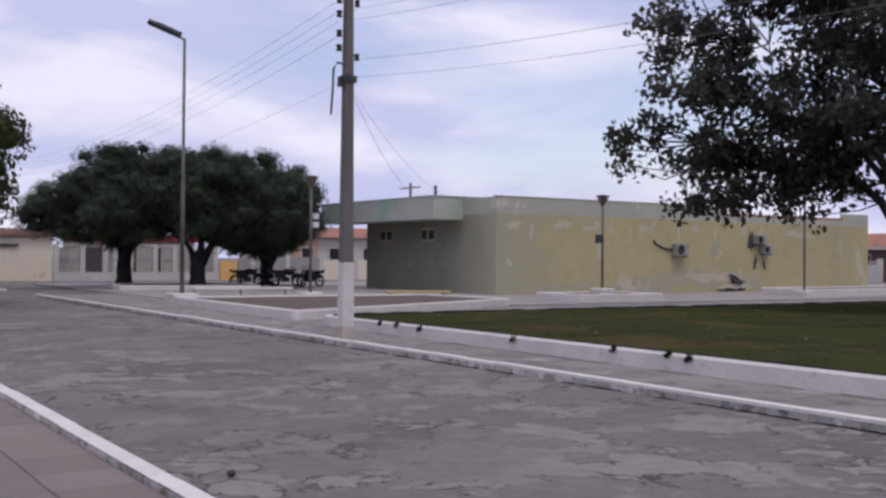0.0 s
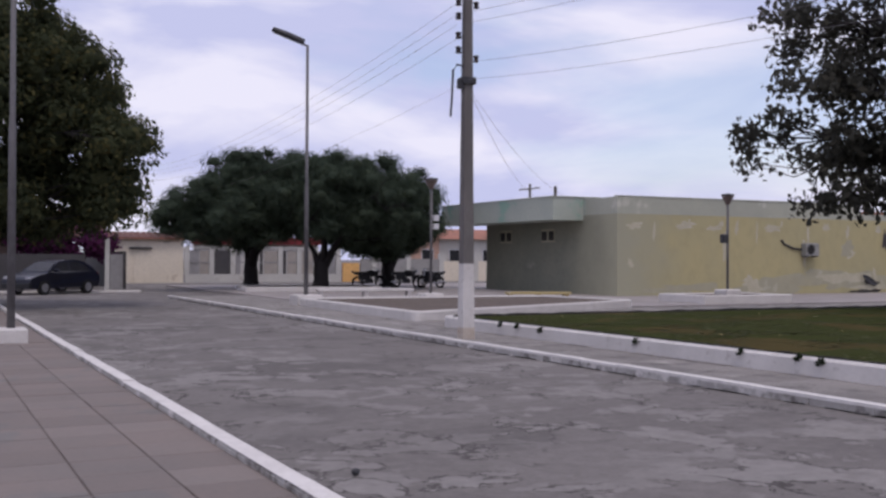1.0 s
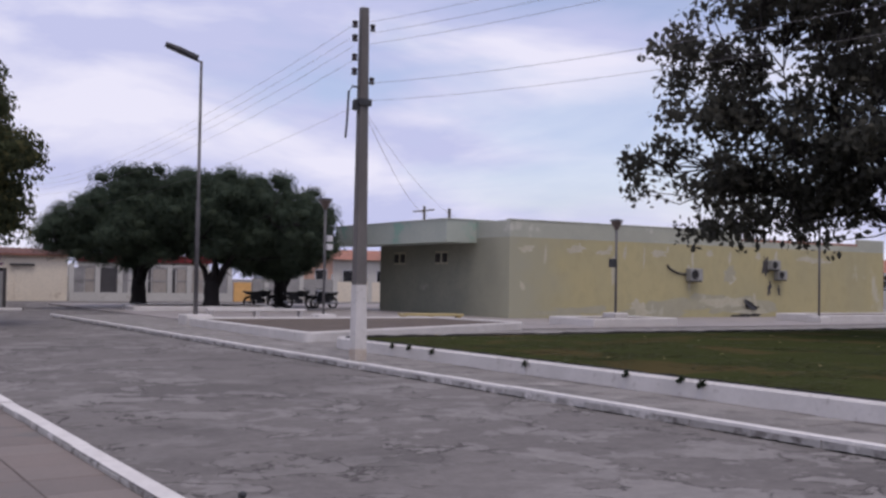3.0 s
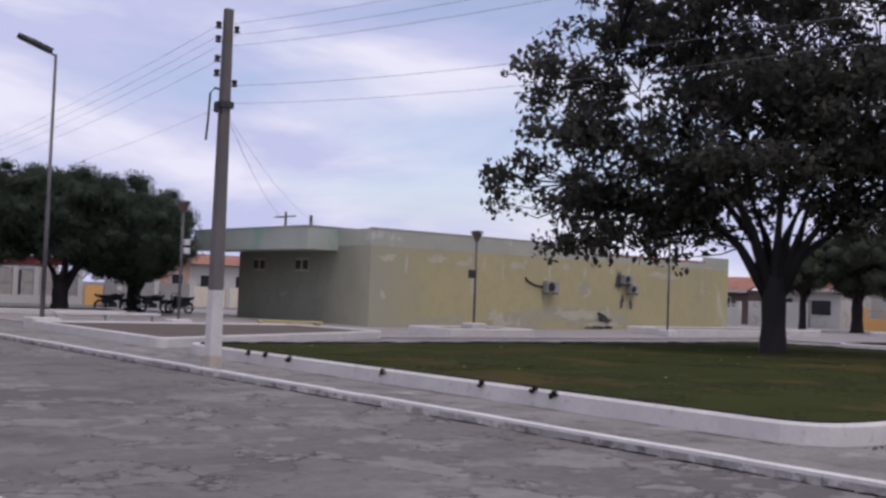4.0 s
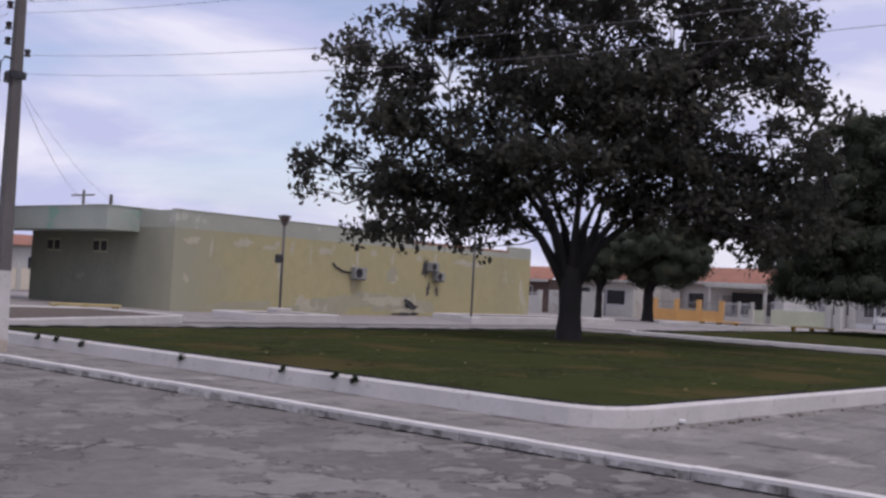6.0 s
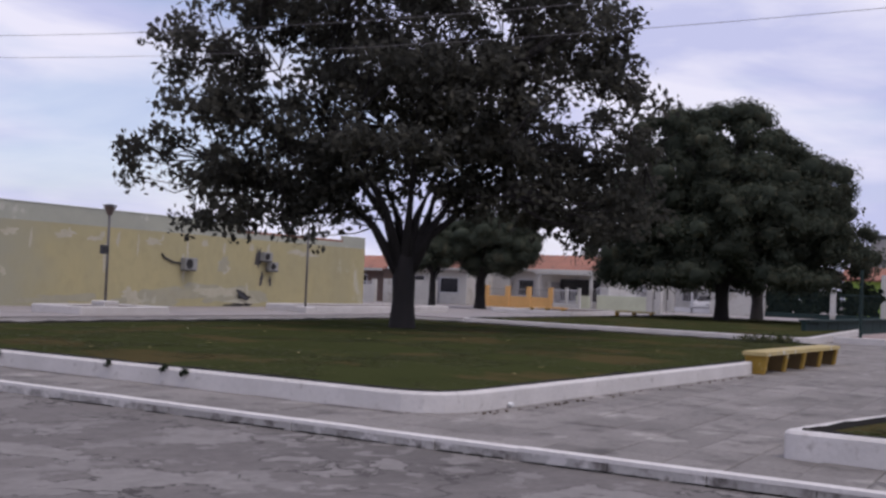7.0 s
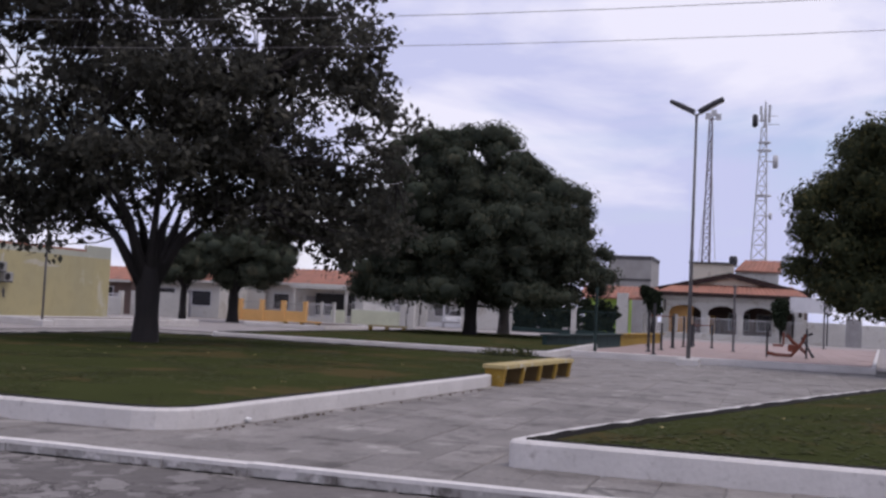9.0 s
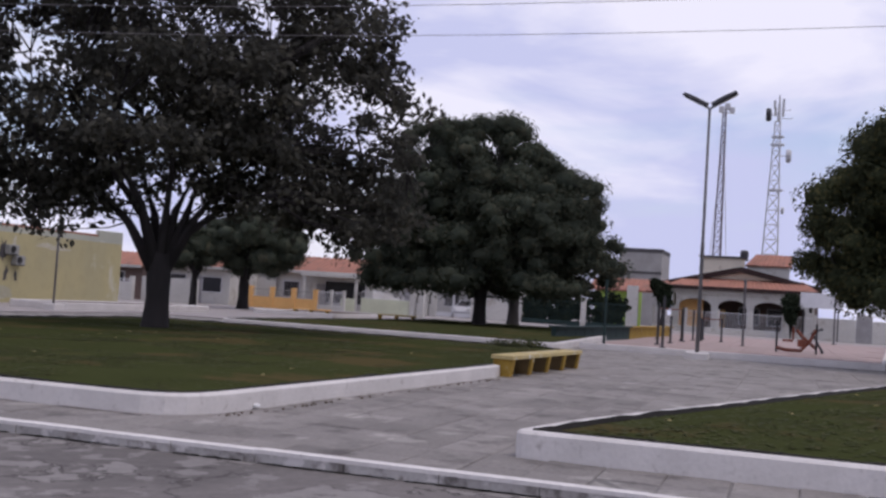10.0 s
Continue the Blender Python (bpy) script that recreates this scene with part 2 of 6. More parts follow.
M["damp_wall"] = mat("damp_stained_paint", (0.40, 0.375, 0.265), (0.36, 0.345, 0.26), scale=0.8, fine=4, grain=0.85, stain=(0.45, 0.43, 0.34), stain_at=0.6, stain_scale=1.2, bump=0.05)
M["plaster_patch"] = mat("bare_plaster", (0.52, 0.49, 0.38), (0.45, 0.42, 0.31), scale=1.5, fine=12)
M["dark_hole"] = mat("dark_opening", (0.05, 0.045, 0.04), (0.03, 0.03, 0.03), scale=2, fine=20)
M["bark"] = mat("dark_bark", (0.025, 0.021, 0.0205), (0.016, 0.014, 0.014), scale=4, fine=25, bump=0.9, stretch=(1, 1, 0.3))
M["pole"] = mat("pole_concrete", (0.165, 0.152, 0.145), (0.12, 0.11, 0.107), scale=1.5, fine=20, stretch=(1, 1, 0.4))
M["steel"] = mat("galvanised_steel", (0.165, 0.16, 0.165), (0.115, 0.11, 0.115), scale=2, fine=20, rough=0.6, metal=0.3, bump=0.05)
M["dark_metal"] = mat("dark_metal", (0.05, 0.05, 0.055), (0.03, 0.03, 0.035), scale=3, fine=20, rough=0.5, bump=0.05)
M["glass_white"] = mat("smoked_shade", (0.17, 0.13, 0.115), (0.13, 0.10, 0.09), scale=3, fine=10, rough=0.3, bump=0)
M["wire"] = mat("cable", (0.19, 0.18, 0.185), (0.15, 0.14, 0.145), bump=0)
M["insulator"] = mat("brown_ceramic", (0.03, 0.02, 0.02), (0.02, 0.015, 0.015), rough=0.25, bump=0)
# inner bench legs: grime plus the shade under the seat, both as colour
M["bench_shade_grime"] = mat("shaded_grimy_ochre", (0.13, 0.085, 0.035), (0.10, 0.065, 0.03), scale=3, fine=18)
M["yellow_paint"] = mat("yellow_bench_paint", (0.34, 0.215, 0.035), (0.29, 0.185, 0.035), scale=2, fine=15, stain=(0.42, 0.36, 0.22), stain_at=0.62, stain_scale=3)
M["yellow_top"] = mat("worn_yellow_seat", (0.46, 0.37, 0.17), (0.40, 0.32, 0.15), scale=2, fine=15, stain=(0.5, 0.48, 0.4), stain_at=0.58, stain_scale=2)
M["green_paint"] = mat("dark_green_paint", (0.02, 0.042, 0.04), (0.015, 0.03, 0.03), scale=2, fine=12)
M["leaf_a"] = leaf_mat("glossy_leaf", (0.058, 0.058, 0.050), (0.068, 0.067, 0.056), (0.088, 0.083, 0.066), 0.85, 0.38)
M["leaf_mango"] = leaf_mat("mango_leaf", (0.052, 0.064, 0.048), (0.062, 0.074, 0.053), (0.092, 0.090, 0.060), 0.85, 0.38)
M["leaf_light"] = leaf_mat("young_leaf", (0.048, 0.058, 0.032), (0.058, 0.068, 0.034), (0.120, 0.110, 0.045), 0.85)
M["leaf_thorn"] = leaf_mat("fine_leaf", (0.053, 0.073, 0.053), (0.062, 0.083, 0.057), (0.077, 0.098, 0.062), 0.85)
M["leaf_hedge"] = leaf_mat("hedge_leaf", (0.024, 0.034, 0.022), (0.030, 0.042, 0.025), (0.046, 0.052, 0.030), 0.9)
M["bougainvillea"] = leaf_mat("purple_bract", (0.09, 0.02, 0.07), (0.13, 0.03, 0.10), (0.03, 0.04, 0.02))
M["grass"] = leaf_mat("grass_blade", (0.045, 0.052, 0.020), (0.052, 0.058, 0.023), (0.080, 0.067, 0.031), 1.0, 0.0)
M["white_house"] = mat("white_house_paint", (0.56, 0.545, 0.51), (0.49, 0.475, 0.445), scale=0.5, fine=8, stain=(0.41, 0.385, 0.345), stain_at=0.58, bump=0.05)
M["cream_house"] = mat("cream_house_paint", (0.74, 0.66, 0.54), (0.67, 0.60, 0.49), scale=0.5, fine=8, stain=(0.55, 0.47, 0.37), stain_at=0.62, bump=0.05)
M["grey_house"] = mat("grey_render", (0.34, 0.33, 0.32), (0.27, 0.26, 0.25), scale=0.6, fine=8)
M["grey_wall"] = mat("dark_grey_wall", (0.085, 0.08, 0.083), (0.06, 0.057, 0.06), scale=0.6, fine=8)
M["lime_house"] = mat("lime_paint", (0.36, 0.52, 0.10), (0.30, 0.45, 0.09), scale=0.6, fine=8)
M["orange_paint"] = mat("orange_wall_paint", (0.78, 0.45, 0.17), (0.70, 0.40, 0.15), scale=0.8, fine=8)
# dark brown that stands in for shade on walls in porches and under roofs
M["shade_house"] = mat("brown_wall_shade", (0.15, 0.10, 0.085), (0.11, 0.08, 0.07), scale=0.8, fine=8)
M["peach"] = mat("peach_paint", (0.52, 0.33, 0.25), (0.45, 0.29, 0.22), scale=0.8, fine=8)
M["screen"] = mat("grey_brown_screen", (0.40, 0.36, 0.32), (0.33, 0.30, 0.27), scale=1.5, fine=12)
M["rusty_foot"] = mat("rust_stained_whitewash", (0.55, 0.50, 0.45), (0.44, 0.37, 0.31), scale=3, fine=20, stain=(0.30, 0.17, 0.10), stain_at=0.56, stain_scale=5)
M["pale_green"] = mat("pale_green_paint", (0.62, 0.64, 0.48), (0.54, 0.56, 0.42), scale=0.8, fine=8)
M["roof_tile"] = mat("clay_roof_tile", (0.36, 0.165, 0.115), (0.27, 0.13, 0.095), scale=1.2, fine=10, stain=(0.20, 0.12, 0.09), stain_at=0.6, vary=0.05)
M["dark_tile"] = mat("dark_red_tile", (0.17, 0.075, 0.06), (0.12, 0.06, 0.05), scale=1.2, fine=10)
M["dark_timber"] = mat("dark_red_brown_timber", (0.036, 0.020, 0.018), (0.028, 0.016, 0.015), scale=2, fine=14)
M["red_trim"] = mat("dark_red_paint", (0.24, 0.04, 0.045), (0.18, 0.03, 0.035), scale=1, fine=10)
M["window"] = mat("dark_window_glass", (0.028, 0.028, 0.032), (0.02, 0.02, 0.024), scale=2, fine=5, rough=0.25, bump=0, spec=0.25)
M["grille"] = mat("grey_grille", (0.32, 0.31, 0.31), (0.25, 0.24, 0.24), scale=2, fine=10, rough=0.5)
M["white_metal"] = mat("white_metal", (0.66, 0.66, 0.68), (0.58, 0.58, 0.60), scale=2, fine=10, rough=0.45, bump=0.03)
M["ac_white"] = mat("air_conditioner_casing", (0.32, 0.32, 0.31), (0.26, 0.26, 0.25), scale=3, fine=10, rough=0.5, bump=0.02)
M["car_paint"] = mat("dark_blue_car_paint", (0.008, 0.009, 0.02), (0.006, 0.007, 0.015), rough=0.3, spec=0.25, bump=0)
M["tyre"] = mat("tyre_rubber", (0.02, 0.02, 0.02), (0.015, 0.015, 0.015), rough=0.9)
M["rim"] = mat("alloy_rim", (0.4, 0.4, 0.42), (0.32, 0.32, 0.34), rough=0.3, metal=0.8, bump=0)
M["chrome_strip"] = mat("bright_trim", (0.6, 0.6, 0.62), (0.5, 0.5, 0.52), rough=0.2, metal=0.7, bump=0)
M["moto_black"] = mat("black_plastic", (0.018, 0.018, 0.02), (0.012, 0.012, 0.014), rough=0.35, bump=0)
M["moto_red"] = mat("red_fairing", (0.16, 0.02, 0.02), (0.12, 0.015, 0.015), rough=0.3, bump=0)
M["moto_dark"] = mat("dark_blue_fairing", (0.020, 0.022, 0.030), (0.015, 0.016, 0.022), rough=0.3, bump=0)
M["gym_red"] = mat("faded_red_steel", (0.22, 0.06, 0.035), (0.16, 0.05, 0.03), rough=0.6)
M["tower_white"] = mat("tower_white_paint", (0.55, 0.55, 0.56), (0.45, 0.45, 0.47), bump=0)
M["tower_red"] = mat("tower_dark_paint", (0.14, 0.10, 0.12), (0.11, 0.09, 0.10), bump=0)
M["litter"] = mat("white_litter", (0.7, 0.7, 0.7), (0.6, 0.6, 0.6))


# ---- builders ----
class MB:
    """Collects vertices and faces of one mesh."""

    def __init__(self):
        self.v, self.f = [], []

    def add(self, vs, fs):
        o = len(self.v)
        self.v += [tuple(p) for p in vs]
        self.f += [tuple(i + o for i in q) for q in fs]
        return self

    def box(self, x0, y0, z0, x1, y1, z1, bev=0.0):
        if bev <= 0:
            vs = [(x, y, z) for z in (z0, z1) for x, y in ((x0, y0), (x1, y0), (x1, y1), (x0, y1))]
            return self.add(vs, [(3, 2, 1, 0), (4, 5, 6, 7), (0, 1, 5, 4), (1, 2, 6, 5), (2, 3, 7, 6), (3, 0, 4, 7)])
        b = min(bev, (x1 - x0) / 2.2, (y1 - y0) / 2.2, (z1 - z0) / 1.2)

        def ring(i, z):
            return [(x0 + i, y0 + i, z), (x1 - i, y0 + i, z), (x1 - i, y1 - i, z), (x0 + i, y1 - i, z)]
        vs = ring(0, z0) + ring(0, z1 - b) + ring(b, z1)
        fs = [(3, 2, 1, 0), (8, 9, 10, 11)]
        for r in (0, 4):
            fs += [(r + i, r + (i + 1) % 4, r + 4 + (i + 1) % 4, r + 4 + i) for i in range(4)]
        return self.add(vs, fs)

    def prism(self, pts, z0, z1):
        n = len(pts)
        vs = [(x, y, z0) for x, y in pts] + [(x, y, z1) for x, y in pts]
        return self.add(vs, [tuple(range(n - 1, -1, -1)), tuple(range(n, 2 * n))] + [(i, (i + 1) % n, n + (i + 1) % n, n + i) for i in range(n)])

    def tube(self, pts, radii, sides=8, caps=True):
        """A round bar along pts."""
        pts = [Vector(p) for p in pts]
        if not hasattr(radii, "__len__"):
            radii = [radii] * len(pts)
        vs, fs = [], []
        n = len(pts)
        for i, p in enumerate(pts):
            d = (pts[min(i + 1, n - 1)] - pts[max(i - 1, 0)]).normalized()
            ref = Vector((0, 0, 1)) if abs(d.z) < 0.9 else Vector((1, 0, 0))
            u = d.cross(ref).normalized()
            w = d.cross(u)
            for k in range(sides):
                a = 2 * math.pi * k / sides
                vs.append(p + (u * math.cos(a) + w * math.sin(a)) * radii[i])
        for i in range(n - 1):
            for k in range(sides):
                a, b = i * sides + k, i * sides + (k + 1) % sides
                fs.append((a, a + sides, b + sides, b))
        if caps:
            fs.append(tuple(range(sides)))
            fs.append(tuple(range(n * sides - 1, (n - 1) * sides - 1, -1)))
        return self.add(vs, fs)

    def lathe(self, prof, cx=0, cy=0, sides=14):
        """prof: (radius, z) from the bottom up."""
        vs = [(cx + r * math.cos(2 * math.pi * k / sides), cy + r * math.sin(2 * math.pi * k / sides), z) for r, z in prof for k in range(sides)]
        fs = [(i * sides + k, i * sides + (k + 1) % sides, (i + 1) * sides + (k + 1) % sides, (i + 1) * sides + k) for i in range(len(prof) - 1) for k in range(sides)]
        fs += [tuple(range(sides - 1, -1, -1)), tuple(range((len(prof) - 1) * sides, len(prof) * sides))]
        return self.add(vs, fs)

    def ball(self, c, r, seg=10, rings=7):
        rx, ry, rz = r if hasattr(r, "__len__") else (r, r, r)
        vs = [(c[0], c[1], c[2] - rz)]
        for i in range(1, rings):
            a = math.pi * i / rings
            vs += [(c[0] + rx * math.sin(a) * math.cos(2 * math.pi * k / seg), c[1] + ry * math.sin(a) * math.sin(2 * math.pi * k / seg), c[2] - rz * math.cos(a)) for k in range(seg)]
        vs.append((c[0], c[1], c[2] + rz))
        fs = [(0, 1 + (k + 1) % seg, 1 + k) for k in range(seg)]
        for i in range(rings - 2):
            fs += [(1 + i * seg + k, 1 + i * seg + (k + 1) % seg, 1 + (i + 1) * seg + (k + 1) % seg, 1 + (i + 1) * seg + k) for k in range(seg)]
        e = len(vs) - 1
        fs += [(1 + (rings - 2) * seg + k, 1 + (rings - 2) * seg + (k + 1) % seg, e) for k in range(seg)]
        return self.add(vs, fs)

    def mesh(self, name, material, smooth=False):
        me = bpy.data.meshes.new(name)
        me.from_pydata(self.v, [], self.f)
        me.materials.append(material)
        if smooth:
            me.polygons.foreach_set("use_smooth", [True] * len(me.polygons))
        me.update()
        return me


def part(name, mb, material, parent, label="", smooth=False):
    """One mesh object under a thing or part."""
    ob = new(name, mb.mesh(name, material, smooth))
    ob.parent = parent
    if label:
        tagged(ob, label)
    return ob


def thing(name, at, label, category, group="", rz=0.0):
    e = new(name)
    e.empty_display_size = 0.2
    e.matrix_basis = pose(*at, 0, 0, rz)
    return tagged(e, label, category, group)


def solid(name, mb, material, label, category="", kind="", smooth=False):
    return tagged(new(name, mb.mesh(name, material, smooth)), label, category, "", kind)


def round_poly(pts, r, steps=5):
    """A polygon with its corners rounded to radius r."""
    out = []
    n = len(pts)
    for i in range(n):
        p, a, b = Vector(pts[i]), Vector(pts[i - 1]), Vector(pts[(i + 1) % n])
        ri = r[i] if hasattr(r, "__len__") else r
        u, w = (a - p).normalized(), (b - p).normalized()
        for k in range(steps + 1):
            t = k / steps
            q = p + u * ri * (1 - t) ** 2 + w * ri * t ** 2
            out.append((q.x, q.y))
    return out


def inset(pts, d):
    """Polygon (anticlockwise) moved inwards by d."""
    out = []
    n = len(pts)
    for i in range(n):
        a, p, b = Vector(pts[i - 1]), Vector(pts[i]), Vector(pts[(i + 1) % n])
        e1, e2 = (p - a), (b - p)
        n1, n2 = Vector((-e1.y, e1.x)), Vector((-e2.y, e2.x))
        m = (n1.normalized() if n1.length else n2.normalized()) + (n2.normalized() if n2.length else n1.normalized())
        m.normalize()
        out.append((p.x + m.x * d, p.y + m.y * d))
    return out


# ---- ground, road, kerbs ----
PAVE = 0.065           # height of the pavements over the road
KX, LX = 8.92, 2.40    # inner faces of the two kerbs
solid("ground", MB().add([(-900, -900, 0), (900, -900, 0), (900, 900, 0), (-900, 900, 0)], [(0, 1, 2, 3)]), M["asphalt"], "worn grey patched asphalt street", "ground", "structure")

plaza = [(KX + 0.14, -60), (130, -60), (130, 60), (13.5, 60), (13.0, 43), (11.5, 41.6), (KX + 0.14, 41.4)]
pave_plaza = solid("pavement_plaza", MB().prism(plaza, -0.2, PAVE - 0.012), M["concrete_bed"], "grey concrete paving of the town square", "pavement", "structure")
side = [(-40, -60), (LX - 0.13, -60), (LX - 0.13, 43.5), (1.2, 45.0), (-40, 45.0)]
pave_side = solid("pavement_side", MB().prism(side, -0.2, PAVE - 0.012), M["tile_joint"], "pinkish paving slabs of the roadside pavement", "pavement", "structure")
far_block = [(-40, 50.2), (9.2, 50.2), (9.6, 50.7), (9.6, 90), (-40, 90)]
solid("pavement_far", MB().prism(far_block, -0.2, PAVE), M["concrete"], "grey concrete pavement at the street corner", "pavement", "structure")



def kerb_run(name, x0, x1, y0, y1, step, top, label, white, face):
    """A kerb of single stones along the street, with a painted strip on each stone's top."""
    k = thing(name, (0, 0, 0), label, "kerb")
    k["kind"] = "structure"
    g = random.Random(3)
    stone = MB().box(0, 0.004, -0.15, x1 - x0, step - 0.004, top, 0.02).mesh("kerbstone", M["kerb"])
    paint = MB().box(white[0], 0.0, top + 0.004, white[1], step, top + 0.008).box(face[0], 0.0, top - 0.03, face[1], step, top + 0.004).mesh("paint_strip", M["white_line"])
    y = y0
    while y < y1:
        s = new("kerbstone", stone)
        s.parent = k
        s.location = (x0 + g.uniform(-0.008, 0.008), y, g.uniform(-0.006, 0.004))
        q = new("paint_strip", paint)
        q.parent = s
        y += step
    return k


kerb_run("kerb_plaza", KX, KX + 0.16, -12.0, 41.4, 0.9, 0.115, "white-topped worn concrete kerbstones along the square", (-0.006, 0.145), (-0.006, -0.001))
kerb_run("kerb_side", LX - 0.15, LX, -12.0, 43.5, 0.9, 0.11, "white-painted concrete kerbstones along the pavement", (0.0, 0.156), (0.151, 0.156))

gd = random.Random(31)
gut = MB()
for y in np.arange(-6.0, 40.0, 0.22):      # broken near-black strip where kerb and road meet
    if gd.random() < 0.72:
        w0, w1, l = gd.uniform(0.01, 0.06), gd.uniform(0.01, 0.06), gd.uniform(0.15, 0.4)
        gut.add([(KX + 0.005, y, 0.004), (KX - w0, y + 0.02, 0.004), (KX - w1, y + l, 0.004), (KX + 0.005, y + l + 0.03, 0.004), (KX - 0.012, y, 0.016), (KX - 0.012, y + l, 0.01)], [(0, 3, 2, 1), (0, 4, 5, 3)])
solid("gutter_dirt", gut, M["edge_dark"], "dark broken line in the crack along the kerb", "dirt", "stuff")

# ---- building of the square: low yellow hall with a green canopy ----
BX0, BX1, BY0, BY1, BZ = 26.25, 51.8, 36.15, 47.4, 4.27
hall = thing("hall_building", (BX0, BY0, PAVE), "low weathered yellow hall with a faded green canopy", "building")
bl, bw, bh = BX1 - BX0, BY1 - BY0, BZ - PAVE
WT = 0.2
part("front_wall", MB().box(0, 0, -0.1, bl, WT, bh - 0.72), M["yellow_wall"], hall, "weathered yellow wall with bare plaster patches")
part("parapet", MB().box(0, -0.006, bh - 0.72, 14.2, WT, bh).box(14.2, 0.0, bh - 0.72, bl, WT, bh - 0.42).box(bl - 2.2, 0.0, bh - 0.42, bl, WT, bh - 0.05), M["parapet"], hall, "faded grey-green parapet band")
part("roof_slab", MB().box(0.2, 0.2, bh - 0.6, bl - 0.2, bw - 0.2, bh - 0.45), M["grey_house"], hall)
part("tile_strip", MB().box(14.25, 0.03, bh - 0.42, bl - 2.25, 0.3, bh - 0.30), M["roof_tile"], hall, "reddish clay tile edge on the parapet")
side_wall = part("side_wall", MB().box(0, WT, -0.1, WT, bw, bh - 0.72), M["green_wall"], hall, "grey-green side wall with the canopy's shade put into its colour")
part("parapet", MB().box(0, WT, bh - 0.72, WT, 2.3, bh - 0.006), M["parapet"], hall)
part("back_wall", MB().box(WT, bw - WT, -0.1, bl, bw, bh - 0.4).box(bl - WT, WT, -0.1, bl, bw - WT, bh - 0.4), M["yellow_wall"], hall)
part("canopy", MB().box(-1.6, 2.48, bh - 0.94, 0.0, 13.2, bh + 0.06).box(0.0, 2.32, bh - 0.72, 0.9, 13.2, bh + 0.04), M["fascia"], hall, "faded green concrete canopy with a deep fascia")
part("canopy_rim", MB().box(-1.63, 2.44, bh + 0.062, 0.9, 13.2, bh + 0.10).box(0.0, -0.03, bh + 0.004, 14.2, 0.24, bh + 0.05), M["parapet"], hall)
for yv in (5.36, 9.23):   # vents high on the side wall
    v = part("vent", MB().box(-0.02, yv - 0.55, 2.34, 0.03, yv + 0.55, 2.94), M["damp_wall"], hall, "pale framed vent with two small openings")
    for k in (-0.3, 0.3):
        part("opening", MB().box(-0.035, yv + k - 0.22, 2.42, -0.024, yv + k + 0.22, 2.85), M["dark_hole"], v)
g = random.Random(8)


def blot(cx, cz, w, h, seed):
    """An uneven patch of bare plaster on the front wall, in its plane."""
    r = random.Random(seed)
    ph = [r.uniform(0, 6) for _ in range(3)]
    pts = []
    for k in range(40):
        a = 2 * math.pi * k / 40
        q = 0.72 + 0.2 * math.sin(2 * a + ph[0]) + 0.13 * math.sin(5 * a + ph[1]) + 0.08 * math.sin(9 * a + ph[2]) + r.uniform(-0.1, 0.1)
        pts.append((cx + w / 2 * q * math.cos(a), -0.004 - 0.0005 * (seed % 8), cz + h / 2 * q * math.sin(a)))
    return MB().add(pts, [tuple(range(39, -1, -1))])


for i, (cx, cz, w, h) in enumerate(((0.9, 3.0, 0.9, 0.5), (3.6, 3.05, 1.5, 0.4), (5.2, 2.95, 0.9, 0.35), (5.85, 2.2, 0.35, 2.3), (7.4, 0.45, 1.5, 0.9), (8.6, 3.0, 1.6, 0.35), (10.6, 1.9, 0.25, 2.2),
                                     (13.2, 0.75, 3.8, 0.8), (15.2, 0.8, 0.3, 1.1), (13.4, 2.0, 1.1, 0.8), (0.7, 1.4, 0.35, 0.5), (19.6, 2.95, 3.2, 0.45), (15.0, 0.28, 2.6, 0.4))):
    part("plaster_patch", blot(cx, cz, w, h, i + 1), M["plaster_patch"], hall, "patch of bare pale plaster")
for i, (cx, cz, w, h) in enumerate(((9.0, 0.45, 7.0, 1.0), (13.0, 0.65, 8.0, 1.5), (3.5, 0.3, 5.0, 0.6))):
    part("damp_patch", MB().add([(x, -0.002 - 0.0006 * i, z) for x, _, z in blot(cx, cz, w, h, 70 + i).v], [tuple(range(39, -1, -1))]), M["damp_wall"], hall, "faded damp patch low on the wall")
for i in range(11):      # drips of worn paint below the parapet
    cx = 2.2 + 1.45 * i + g.uniform(-0.5, 0.5)
    h = g.uniform(0.3, 1.3)
    part("paint_drip", blot(cx, 3.38 - h / 2, g.uniform(0.12, 0.5), h, 100 + i), M["plaster_patch"], hall, "pale streak of worn paint")
part("wall_hole", blot(14.95, 0.5, 1.1, 0.45, 41), M["dark_hole"], hall, "dark broken hole in the wall")
part("wall_hole", blot(14.6, 0.10, 2.6, 0.3, 43), M["dark_hole"], hall, "dark damp stain at the wall's foot")


def ac_unit(x, z, s=1.0):
    a = thing("air_conditioner", (BX0 + x, BY0, z), "grey-white outdoor air-conditioner on a wall bracket", "air conditioner", "air conditioners on the hall")
    w, h = 0.85 * s, 0.62 * s
    part("casing", MB().box(-w / 2, -0.36, -h / 2, w / 2, -0.06, h / 2, 0.03), M["ac_white"], a)
    ring = MB()
    for r in (0.10, 0.17, 0.235):
        ring.tube([(-0.12 * s + r * s * math.cos(q * math.pi / 8), -0.372, r * s * math.sin(q * math.pi / 8)) for q in range(17)], 0.012, 5)
    part("fan_guard", ring, M["dark_metal"], a)
    part("fan", MB().add([(-0.12 * s + 0.22 * s * math.cos(q * math.pi / 8), -0.363, 0.22 * s * math.sin(q * math.pi / 8)) for q in range(16)], [tuple(range(15, -1, -1))]), M["dark_hole"], a)
    for k in (-1, 1):
        part("bracket", MB().box(k * w * 0.35 - 0.025, -0.4, -h / 2 - 0.05, k * w * 0.35 + 0.025, 0.0, -h / 2), M["dark_metal"], a)
    return a


